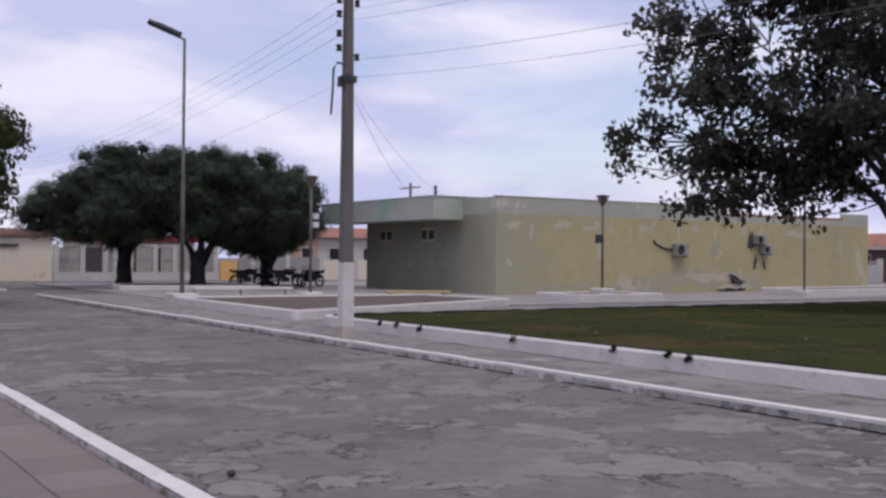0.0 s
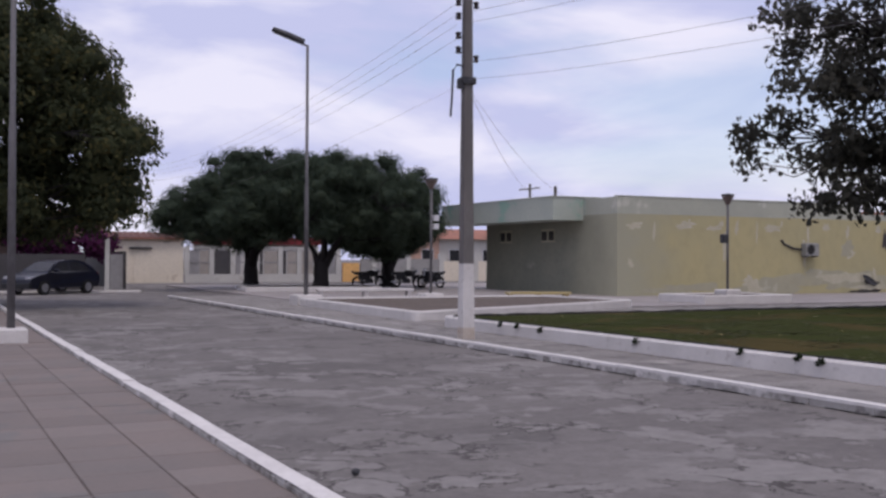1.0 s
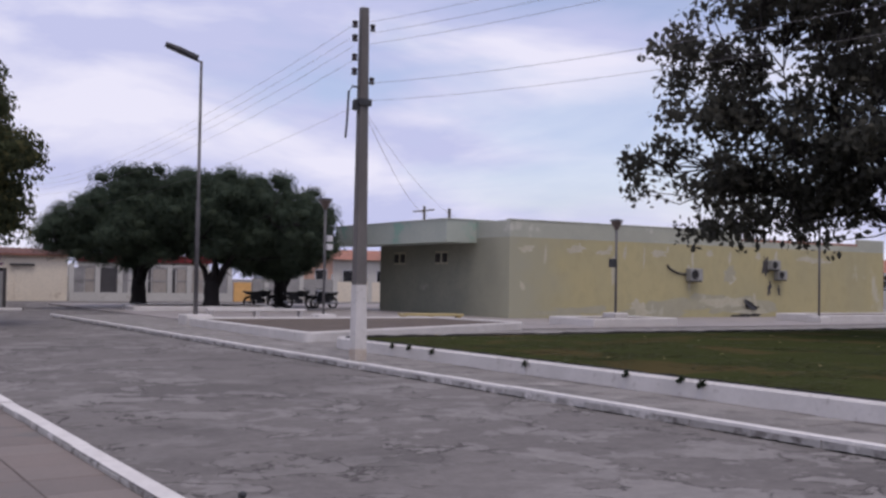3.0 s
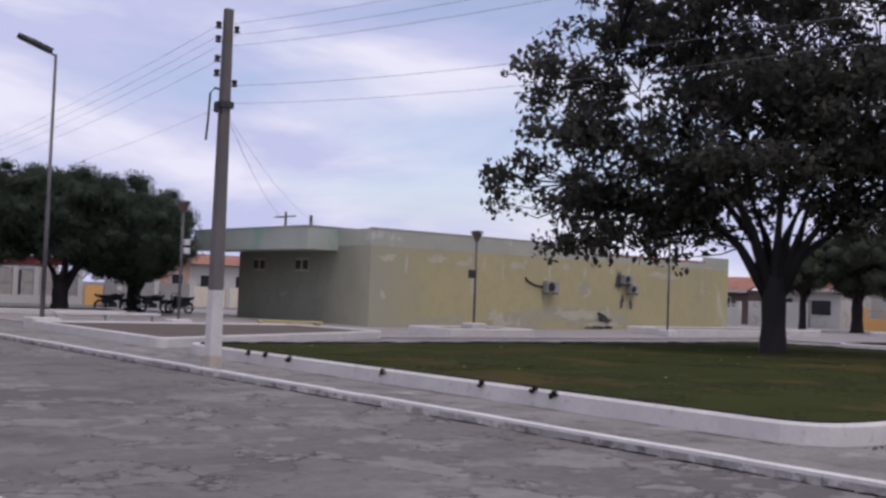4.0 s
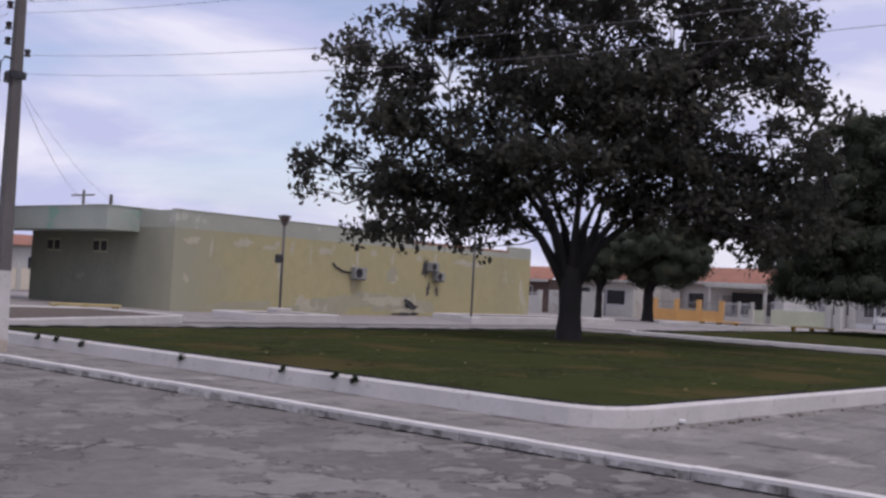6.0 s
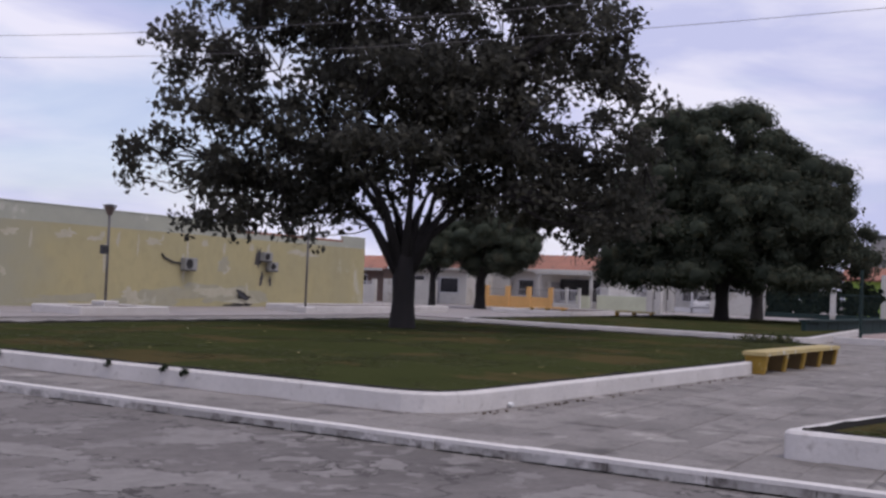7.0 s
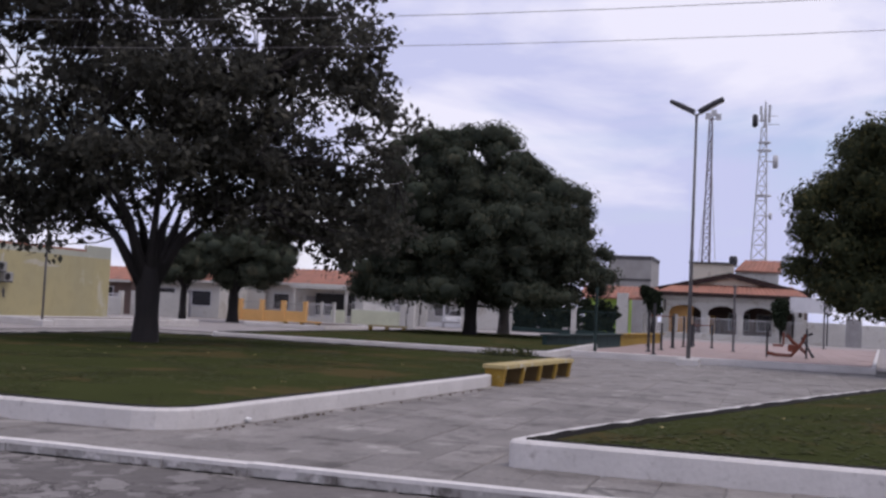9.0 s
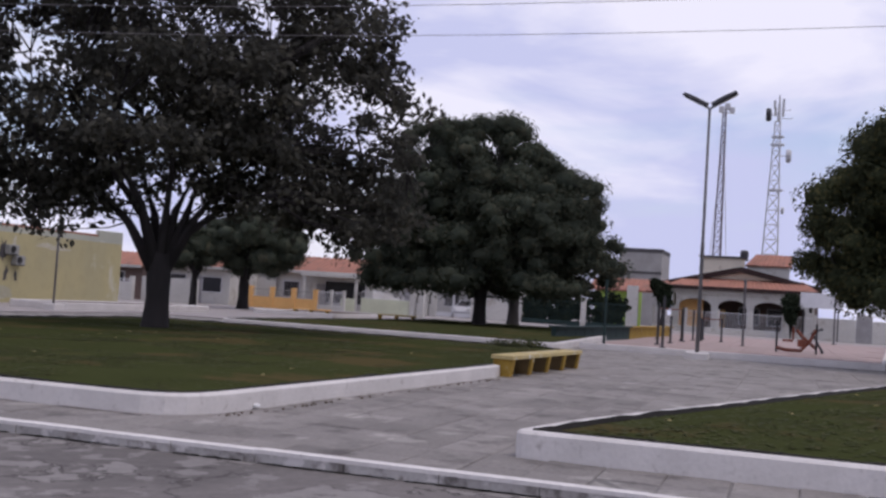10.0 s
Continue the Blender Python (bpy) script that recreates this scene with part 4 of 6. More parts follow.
for at, lob, sd in (((15.0, 51.4, 0.1), [(0.5, 0, 4.6, 3.5, 4.0, 2.3), (-1.0, -1, 3.6, 4.0, 3.6, 1.6), (2.0, -0.5, 5.0, 2.0, 2.4, 1.7)], 21), ((17.4, 47.8, 0.1), [(2.1, 0.5, 4.4, 4.0, 4.2, 2.2), (2.2, 0, 3.3, 4.0, 3.6, 1.2), (-0.2, 0, 4.7, 2.6, 3.0, 1.9)], 22), ((23.3, 53.3, 0.1), [(-0.5, 0, 3.2, 2.8, 2.8, 1.5)], 23)):
    tree("thorn_tree", at, lob, "feathery green umbrella-shaped thorn tree", "leaf_thorn", 0.38, 1.05, 270, 0.30, 460, sd, core=0.4, clump=(0.5, 0.85), shell=0.3, limbs=6, aspect=0.11, droop=0.8, flat=0.7)


# ---- poles, lamps, wires ----
up = thing("utility_pole", (9.59, 18.14, PAVE), "square concrete utility pole, whitewashed at its foot", "utility pole")
part("shaft", MB().add([(s * a, t * b, z) for z, a, b in ((1.46, 0.112, 0.10), (6.88, 0.075, 0.065)) for s, t in ((-1, -1), (1, -1), (1, 1), (-1, 1))],
                       [(3, 2, 1, 0), (4, 5, 6, 7), (0, 1, 5, 4), (1, 2, 6, 5), (2, 3, 7, 6), (3, 0, 4, 7)]), M["pole"], up, "grey tapered concrete shaft")
part("white_foot", MB().add([(s * a, t * b, z) for z, a, b in ((0.22, 0.125, 0.115), (1.46, 0.114, 0.102)) for s, t in ((-1, -1), (1, -1), (1, 1), (-1, 1))],
                            [(3, 2, 1, 0), (4, 5, 6, 7), (0, 1, 5, 4), (1, 2, 6, 5), (2, 3, 7, 6), (3, 0, 4, 7)]), M["whitewash"], up, "whitewashed lower part")
part("stained_base", MB().box(-0.127, -0.117, -0.05, 0.127, 0.117, 0.22), M["rusty_foot"], up, "rust-stained base")
for z in (6.55, 6.28, 5.9, 5.62):
    part("insulator", MB().lathe([(0.03, z - 0.07), (0.065, z - 0.06), (0.045, z), (0.065, z + 0.05), (0.03, z + 0.07)], -0.17, 0.05, 10), M["insulator"], up, "dark ceramic insulator")
for z in (6.5, 5.45):
    part("insulator", MB().lathe([(0.03, z - 0.07), (0.06, z - 0.06), (0.04, z), (0.06, z + 0.05), (0.03, z + 0.07)], 0.16, -0.06, 10), M["insulator"], up, "dark ceramic insulator")
part("conduit", MB().tube([(-0.09, 0, 5.3), (-0.22, 0, 5.32), (-0.31, 0, 5.2), (-0.33, 0, 4.7), (-0.36, 0, 4.3)], 0.022, 7), M["dark_metal"], up, "bent cable conduit")
part("clamp", MB().box(-0.14, -0.12, 4.95, 0.14, 0.12, 5.08), M["dark_metal"], up)
part("junction_box", MB().box(-0.19, -0.07, 4.86, -0.1, 0.07, 5.06, 0.02), M["dark_metal"], up)


def wire(a, b, sag, r=0.012, label="thin grey overhead cable"):
    a, b = Vector(a), Vector(b)
    pts = []
    for i in range(25):
        t = i / 24
        p = a.lerp(b, t)
        p.z -= sag * 4 * t * (1 - t)
        pts.append(p)
    solid("overhead_cable", MB().tube(pts, r, 5), M["wire"], label, "cable")


for z in (6.60, 6.38, 6.18, 5.90):
    wire((9.40, 18.2, z), (10.6, 62.0, z + 0.2), 1.0, 0.0035)
for z in (6.60, 6.38, 6.18):
    wire((9.45, 18.1, z), (9.5, -16.0, z), 1.0, 0.0035)
wire((9.60, 18.1, 5.45), (9.6, -16.0, 5.45), 1.0, 0.0035)
wire((9.55, 18.1, 5.10), (9.55, -16.0, 5.10), 0.96, 0.003)
wire((9.55, 18.2, 5.05), (10.6, 62.0, 5.2), 0.9, 0.003)
wire((9.6, 18.2, 5.05), (25.2, 40.2, 4.45), 0.7, 0.005, "service cable to the hall")
wire((9.6, 18.2, 5.03), (26.4, 38.0, 4.35), 0.9, 0.0035, "service cable to the hall")


def lamp_mast(name, at, height, arms, label, block=0.27, top=0.26):
    """Tall steel street lamp: tapered mast, arms and long flat heads."""
    t = thing(name, at, label, "street lamp")
    part("mast", MB().tube([(0, 0, 0.1), (0, 0, height * 0.45), (0, 0, height * 0.46), (0, 0, height)], [0.075, 0.068, 0.055, 0.045], 10), M["steel"], t, "grey steel mast", True)
    if block:
        part("foot_block", MB().box(-block, -block, -0.1, block, block, top, 0.03), M["whitewash"], t, "whitewashed concrete foot")
    for dx, dy, dz in arms:
        d = Vector((dx, dy, dz))
        a = part("arm", MB().tube([(0, 0, height - 0.05), d * 0.35 + Vector((0, 0, height))], 0.035, 7), M["steel"], t)
        s, e = d * 0.10 + Vector((0, 0, height + 0.02)), d + Vector((0, 0, height + 0.02))
        w = Vector((-dy, dx, 0)).normalized()
        up_ = d.normalized().cross(w)
        if up_.z < 0:
            up_ = -up_
        sec = [(-0.16, 0), (-0.11, 0.11), (0.11, 0.11), (0.16, 0), (0.12, -0.07), (-0.12, -0.07)]
        vs = [s + w * p * 0.7 + up_ * q for p, q in sec] + [s.lerp(e, 0.6) + w * p + up_ * q for p, q in sec] + [e + w * p * 0.8 + up_ * q * 0.7 for p, q in sec]
        fs = [tuple(range(5, -1, -1)), tuple(range(12, 18))] + [(r + i, r + (i + 1) % 6, r + 6 + (i + 1) % 6, r + 6 + i) for r in (0, 6) for i in range(6)]
        h = part("lamp_head", MB().add(vs, fs), M["dark_metal"], t, "long flat lamp head")
        part("diffuser", MB().add([s.lerp(e, q) + w * p - up_ * 0.076 for q in (0.4, 0.95) for p in (-0.09, 0.09)], [(0, 1, 3, 2)]), M["ac_white"], h)
    return t


lamp_mast("street_lamp", (11.62, 33.35, PAVE), 8.65, [(-1.15, 0.2, 0.42)], "tall grey steel street lamp with one head", 0.42, 0.34)
lamp_mast("street_lamp", (1.56, 20.6, PAVE), 8.7, [(1.15, 0.0, 0.42)], "tall grey steel street lamp on a white foot")
lamp_mast("street_lamp", (38.8, 2.62, PAVE), 9.05, [(0.15, 0.95, 0.50), (-0.15, -0.95, 0.50)], "tall grey steel street lamp with two heads", 0.4, 0.24)


def garden_lamp(at, height, box, label):
    t = thing("garden_lamp", at, label, "lamp post", "short lamp posts of the square")
    part("post", MB().tube([(0, 0, 0.1), (0, 0, height - 0.3)], [0.05, 0.045], 9), M["steel"], t, "", True)
    part("foot_block", MB().box(-0.34, -0.34, -0.15, 0.34, 0.34, 0.16, 0.03), M["whitewash"], t, "whitewashed concrete foot")
    part("shade", MB().lathe([(0.07, height - 0.32), (0.10, height - 0.26), (0.20, height - 0.06), (0.24, height - 0.03), (0.24, height), (0.06, height + 0.03)], 0, 0, 14), M["glass_white"], t, "cone-shaped lamp shade")
    part("cap", MB().lathe([(0.26, height + 0.032), (0.26, height + 0.06), (0.05, height + 0.10)], 0, 0, 14), M["dark_metal"], t)
    if box:
        part("loudspeaker_box", MB().box(-0.27, -0.12, box - 0.16, -0.055, 0.12, box + 0.17, 0.02), M["dark_metal"], t, "small dark box strapped to the post")
    return t


garden_lamp((27.2, 30.5, 0.36), 3.65, 2.05, "short lamp post standing in a soil planter")
garden_lamp((16.5, 33.9, 0.22), 4.2, 0, "short lamp post with two pale floodlights")
fl = garden_lamp((38.1, 29.7, 0.2), 5.0, 0, "short lamp post beside the long planter")
for z in (2.55, 2.85):
    part("floodlight", MB().box(16.5 - 16.5 + 0.06, -0.12, z - 0.1, 0.26, 0.12, z + 0.1, 0.02), M["white_metal"], bpy.data.objects["garden_lamp.001"], "small pale floodlight")


# ---- benches ----
def slab_bench(at, rz, length, n, label, depth=0.5, h=0.46, seat="yellow_top", leg="yellow_paint"):
    """A concrete bench: one thick seat slab on upright cross slabs."""
    t = thing("concrete_bench", at, label, "bench", "", rz)
    part("seat", MB().box(-0.08, -depth / 2, h - 0.085, length + 0.08, depth / 2, h, 0.015), M[seat], t, "worn yellow seat slab")
    for i in range(n):
        x = (length - 0.16) * i / (n - 1)
        # legs after the first take the shade-darkened colour, front edges stay yellow
        part("leg", MB().add([(x, -depth * 0.34, 0), (x + 0.14, -depth * 0.34, 0), (x + 0.14, depth * 0.34, 0), (x, depth * 0.34, 0), (x, -depth * 0.46, h - 0.085), (x + 0.14, -depth * 0.46, h - 0.085), (x + 0.14, depth * 0.46, h - 0.085), (x, depth * 0.46, h - 0.085)],
                             [(3, 2, 1, 0), (0, 1, 5, 4), (1, 2, 6, 5), (2, 3, 7, 6), (3, 0, 4, 7)]), M[leg if i == 0 or leg == "whitewash" else "bench_shade_grime"], t)
        if i and leg != "whitewash":
            part("painted_edge", MB().add([(x - 0.004, -depth * 0.34 - 0.006, 0), (x + 0.144, -depth * 0.34 - 0.006, 0), (x + 0.144, -depth * 0.34 + 0.05, 0), (x - 0.004, -depth * 0.34 + 0.05, 0), (x - 0.004, -depth * 0.46 - 0.006, h - 0.086), (x + 0.144, -depth * 0.46 - 0.006, h - 0.086), (x + 0.144, -depth * 0.46 + 0.05, h - 0.086), (x - 0.004, -depth * 0.46 + 0.05, h - 0.086)],
                                          [(3, 2, 1, 0), (0, 1, 5, 4), (1, 2, 6, 5), (2, 3, 7, 6), (3, 0, 4, 7)]), M[leg], t, "yellow painted front edge")
    return t


slab_bench((21.75, 5.25, PAVE), -4.6, 5.3, 5, "long yellow concrete bench beside the lawn bed")
slab_bench((19.3, 33.2, PAVE), -20, 2.2, 3, "low yellow concrete bench near the hall", h=0.36)
slab_bench((13.6, 37.6, PAVE), -8, 3.6, 3, "white concrete bench in the square", h=0.4, seat="whitewash", leg="whitewash")
slab_bench((58.0, 28.0, PAVE), -85, 2.2, 3, "far yellow concrete bench", seat="orange_paint")
slab_bench((58.3, 22.6, PAVE), -85, 2.2, 3, "far yellow concrete bench under the trees", seat="yellow_top")
low = thing("low_wall_bench", (0, 0, 0), "long low wall painted green and yellow", "bench")
for x0, x1, m_ in ((43.6, 57.0, "green_paint"), (57.0, 68.5, "yellow_paint")):
    n_ = 9
    for i in range(n_):
        xa, xb = x0 + (x1 - x0) * i / n_, x0 + (x1 - x0) * (i + 1) / n_
        ya, yb = 8.9 - (xa - 43.6) * 0.088, 8.9 - (xb - 43.6) * 0.088
        part("wall_panel", MB().add([(xa + 0.03, ya - 0.1, 0.1), (xb - 0.03, yb - 0.1, 0.1), (xb - 0.03, yb + 0.1, 0.1), (xa + 0.03, ya + 0.1, 0.1), (xa + 0.03, ya - 0.1, 0.72), (xb - 0.03, yb - 0.1, 0.72), (xb - 0.03, yb + 0.1, 0.72), (xa + 0.03, ya + 0.1, 0.72)],
                                    [(4, 5, 6, 7), (0, 1, 5, 4), (1, 2, 6, 5), (2, 3, 7, 6), (3, 0, 4, 7)]), M[m_], low)
    part("seat_cap", MB().add([(x0, 8.9 - (x0 - 43.6) * 0.088 - 0.25, 0.724), (x1, 8.9 - (x1 - 43.6) * 0.088 - 0.25, 0.724), (x1, 8.9 - (x1 - 43.6) * 0.088 + 0.2, 0.724), (x0, 8.9 - (x0 - 43.6) * 0.088 + 0.2, 0.724),
                               (x0, 8.9 - (x0 - 43.6) * 0.088 - 0.25, 0.8), (x1, 8.9 - (x1 - 43.6) * 0.088 - 0.25, 0.8), (x1, 8.9 - (x1 - 43.6) * 0.088 + 0.2, 0.8), (x0, 8.9 - (x0 - 43.6) * 0.088 + 0.2, 0.8)],
                              [(3, 2, 1, 0), (4, 5, 6, 7), (0, 1, 5, 4), (1, 2, 6, 5), (2, 3, 7, 6), (3, 0, 4, 7)]), M["green_paint" if m_ == "green_paint" else "yellow_paint"], low)

# ---- exercise court ----
CX0, CX1, CY0, CY1, CZ = 40.6, 80.0, -3.75, 7.2, 0.2
court = thing("exercise_court", (0, 0, 0), "pinkish paved exercise court with a white kerb", "court")
court["kind"] = "structure"
CS = -0.088             # the court's side runs at a slant to its front
part("slab", MB().prism([(CX0 + 0.14, CY0 + 0.14), (CX1, CY0 + 0.14 + CS * (CX1 - CX0)), (CX1, CY1), (CX0 + 0.14, CY1)], 0.0, CZ - 0.015), M["court"], court)
part("edge", MB().box(CX0, CY0, 0.0, CX0 + 0.14, CY1, CZ + 0.10, 0.02), M["whitewash"], court, "whitewashed kerb")
part("edge", MB().prism([(CX0 + 0.145, CY0 - 0.013), (CX1, CY0 + CS * (CX1 - CX0)), (CX1, CY0 + 0.14 + CS * (CX1 - CX0)), (CX0 + 0.145, CY0 + 0.127)], 0.0, CZ + 0.10), M["whitewash"], court, "whitewashed low side kerb")


def posts(name, at, bars, label, mat_="dark_metal", cross=True):
    t = thing(name, at, label, "exercise bars", "outdoor exercise bars")
    for x, y, h in bars:
        part("post", MB().tube([(x, y, 0), (x, y, h)], 0.055, 8), M[mat_], t)
    for x, y, h in bars:
        part("foot_plate", MB().box(x - 0.13, y - 0.13, 0, x + 0.13, y + 0.13, 0.05, 0.02), M[mat_], t)
    for (x, y, h), (x2, y2, h2) in zip(bars[::2], bars[1::2]) if cross else ():
        part("crossbar", MB().tube([(x, y, min(h, h2) - 0.05), (x2, y2, min(h, h2) - 0.05)], 0.03, 7), M["gym_red"], t)
    return t


posts("pull_up_bars", (43.72, 4.4, CZ), [(0, 0, 2.1), (3.9, 0.65, 1.85), (7.8, 0.5, 1.3), (12.8, 0.4, 1.8), (16.7, 0.2, 1.7), (21.2, 0.0, 1.75)], "dark steel exercise posts of several heights", cross=False)
posts("pull_up_bars", (58.0, 5.0, CZ), [(0, 0, 1.7), (0.2, 1.3, 1.7), (3.0, -0.8, 1.3), (3.0, -1.9, 1.3)], "dark steel exercise bars near the low wall")
gm = thing("exercise_machine", (50.3, -0.7, CZ), "faded red and dark steel outdoor exercise machine", "exercise machine")
for y in (-0.95, 0.75):
    part("base_rail", MB().tube([(-0.5, y, 0.06), (0.6, y, 0.06)], 0.05, 7), M["dark_metal"], gm)
    part("upright", MB().tube([(0, y, 0.05), (0.0, y, 1.35)], 0.05, 7), M["dark_metal"], gm)
part("swing_bar", MB().tube([(0, 0.75, 0.2), (0, 0.35, 0.12), (0, -0.3, 0.12), (0, -0.65, 0.55), (0, -0.9, 1.1)], 0.08, 7), M["gym_red"], gm)
part("pedal_arm", MB().tube([(0.1, -0.95, 0.25), (0.1, -0.3, 0.8), (0.1, -0.1, 1.05)], 0.075, 7), M["gym_red"], gm)
part("seat", MB().box(-0.25, 0.05, 0.5, 0.2, 0.5, 0.6, 0.03), M["gym_red"], gm)
part("pivot_frame", MB().tube([(0.3, -1.25, 0.06), (0.3, -0.75, 0.95), (0.3, -1.2, 1.15)], 0.07, 7), M["dark_metal"], gm)
part("counterweight", MB().box(-0.2, -0.5, 0.3, 0.25, -0.15, 0.62, 0.04), M["gym_red"], gm)
part("backrest", MB().box(-0.25, 0.0, 0.6, 0.2, 0.09, 1.15, 0.03), M["gym_red"], gm)
for at, h, lb in (((42.0, 6.5, CZ), 2.6, "thin dark green steel post by the court"), ((56.0, 1.75, CZ), 3.4, "thin grey steel post on the court"), ((77.0, -3.4, CZ), 3.4, "thin grey steel post by the court wall")):
    t = thing("steel_post", at, lb, "post")
    part("shaft", MB().tube([(0, 0, 0), (0, 0, h)], 0.06, 8), M["green_paint" if "green" in lb else "steel"], t)
    part("base_plate", MB().box(-0.14, -0.14, 0, 0.14, 0.14, 0.03), M["dark_metal"], t)


# ---- houses ----
def wall_run(parent, name, p, q, z0, z1, material, th=0.18, label=""):
    """An upright wall between two plan points."""
    p, q = Vector(p), Vector(q)
    d = (q - p).normalized()
    n = Vector((-d.y, d.x)) * th / 2
    c_ = [p - n, q - n, q + n, p + n]
    return part(name, MB().prism([(v.x, v.y) for v in c_], z0, z1), M[material], parent, label)


def fence_panel(parent, p, q, z0, z1, material="white_metal", step=0.14, r=0.014):
    """A railing: rails and single upright bars joined in one part."""
    p, q = Vector(p), Vector(q)
    n = max(2, int((q - p).length / step))
    mb = MB()
    for z in (z0, z1 - 0.1):
        mb.tube([(*p, z), (*q, z)], r * 1.6, 4)
    for i in range(n + 1):
        v = p.lerp(q, i / n)
        mb.tube([(v.x, v.y, z0), (v.x, v.y, z1)], r, 4)
    return tagged(part("railing", mb, M[material], parent, "slim metal railing"), kind="stuff")


def tiled_roof(parent, pts4, material="roof_tile", rows=9, name="roof"):
    """A sloped clay-tile plane from eave a-b to ridge d-c, with raised tile courses as ridged strips."""
    a, b, c_, d = (Vector(v) for v in pts4)
    n = ((b - a).cross(d - a)).normalized()
    if n.z < 0:
        n = -n
    k = max(6, int((b - a).length / 0.45))
    vs, fs = [], []
    for i in range(2 * k + 1):
        t = i / (2 * k)
        h = n * (0.07 if i % 2 else 0.0)
        for e0, e1, j in ((a, b, 0), (d, c_, 1)):
            vs.append(e0.lerp(e1, t) + h)
    for i in range(2 * k):
        fs.append((2 * i, 2 * i + 2, 2 * i + 3, 2 * i + 1))
    o = len(vs)
    vs += [v - n * 0.12 for v in (a, b, c_, d)]
    fs.append((o + 3, o + 2, o + 1, o))
    fs.append((o, o + 1, 2 * (2 * k), 0))
    return part(name, MB().add(vs, fs), M[material], parent, "clay tile roof")


def window(parent, c, w, h, axis, grille=True, mat_="window"):
    """A framed window on a wall that faces -X ('x') or -Y ('y')."""
    x, y, z = c
    if axis == "x":
        f = part("window", MB().box(x - 0.03, y - w / 2 - 0.06, z - h / 2 - 0.06, x - 0.004, y + w / 2 + 0.06, z + h / 2 + 0.06), M["white_metal"], parent)
        part("pane", MB().box(x - 0.045, y - w / 2, z - h / 2, x - 0.034, y + w / 2, z + h / 2), M[mat_], f)
        if grille:
            mb = MB()
            for i in range(6):
                yy = y - w / 2 + w * (i + 0.5) / 6
                mb.tube([(x - 0.06, yy, z - h / 2), (x - 0.06, yy, z + h / 2)], 0.014, 4)
            tagged(part("grille", mb, M["grille"], f), kind="stuff")
    else:
        f = part("window", MB().box(x - w / 2 - 0.06, y - 0.03, z - h / 2 - 0.06, x + w / 2 + 0.06, y - 0.004, z + h / 2 + 0.06), M["white_metal"], parent)
        part("pane", MB().box(x - w / 2, y - 0.045, z - h / 2, x + w / 2, y - 0.034, z + h / 2), M[mat_], f)
        if grille:
            mb = MB()
            for i in range(6):
                xx = x - w / 2 + w * (i + 0.5) / 6
                mb.tube([(xx, y - 0.06, z - h / 2), (xx, y - 0.06, z + h / 2)], 0.014, 4)
            tagged(part("grille", mb, M["grille"], f), kind="stuff")


# east street, from the arched house leftwards
E1 = 100.0
arch = thing("arched_house", (0, 0, 0), "white bungalow with an arched porch and clay tile roof", "house")
ye0, ye1 = -2.4, 10.0
mb = MB()
cols = [9.6, 6.1, 2.95, -0.3, -2.1]
for yc in cols:
    part("column", MB().box(E1 - 0.2, yc - 0.3, 0.1, E1 + 0.2, yc + 0.3, 2.45), M["white_house"], arch)
for a_, b_ in zip(cols[:-1], cols[1:]):
    y0, y1 = b_ + 0.3, a_ - 0.3
    cy_, ry = (y0 + y1) / 2, (y1 - y0) / 2
    arc = [(cy_ + ry * math.cos(math.pi * k / 10), 2.455 + min(0.72, ry * 0.62) * math.sin(math.pi * k / 10)) for k in range(11)]
    poly = arc + [(y0 - 0.3, 2.455), (y0 - 0.3, 3.95), (y1 + 0.3, 3.95), (y1 + 0.3, 2.455)]
    n_ = len(poly)
    vs = [(E1 - 0.15, y, z) for y, z in poly] + [(E1 + 0.15, y, z) for y, z in poly]
    part("arch", MB().add(vs, [tuple(range(n_)), tuple(range(2 * n_ - 1, n_ - 1, -1))] + [(i, n_ + i, n_ + (i + 1) % n_, (i + 1) % n_) for i in range(n_)]), M["white_house"], arch)
part("porch_beam", MB().box(E1 - 0.35, -2.6, 3.62, E1 - 0.16, 10.3, 4.05), M["white_house"], arch)
# back wall darkened to show how deep and shaded the porch is
part("house_wall", MB().box(E1 + 5, -3, 0.1, E1 + 5.2, 10, 4.2), M["shade_house"], arch, "porch wall coloured dark brown for the shade inside")
part("side_wall", MB().box(E1 + 0.2, 9.8, 0.1, E1 + 5, 10.0, 4.0), M["white_house"], arch)
part("side_wall", MB().box(E1 + 0.2, -2.6, 0.1, E1 + 5, -2.4, 4.0), M["white_house"], arch)
part("porch_ceiling", MB().box(E1 + 0.12, -2.4, 3.96, E1 + 5, 9.8, 4.05), M["bark"], arch, "dark timber porch ceiling")
part("door", MB().box(E1 + 4.9, 5.4, 0.1, E1 + 4.98, 6.4, 2.3), M["orange_paint"], arch, "orange-brown wooden door")
for y in (3.2, 0.6):
    window(arch, (E1 + 4.98, y, 1.8), 1.8, 1.5, "x")
part("painted_panel", MB().box(E1 + 1.2, 7.2, 0.2, E1 + 1.35, 9.75, 3.1), M["orange_paint"], arch, "orange painted porch partition")
part("porch_floor", MB().box(E1 - 0.3, -3, 0.05, E1 + 5, 10, 0.2), M["concrete"], arch)
tiled_roof(arch, [(E1 - 0.7, 10.6, 4.25), (E1 - 0.7, -3.0, 4.25), (E1 + 2.4, -1.6, 5.2), (E1 + 2.4, 9.0, 5.2)])
part("eave_board", MB().box(E1 - 0.86, -3.1, 3.98, E1 - 0.74, 10.7, 4.32), M["dark_timber"], arch, "dark eave board")
gy, gz = 4.0, 6.35
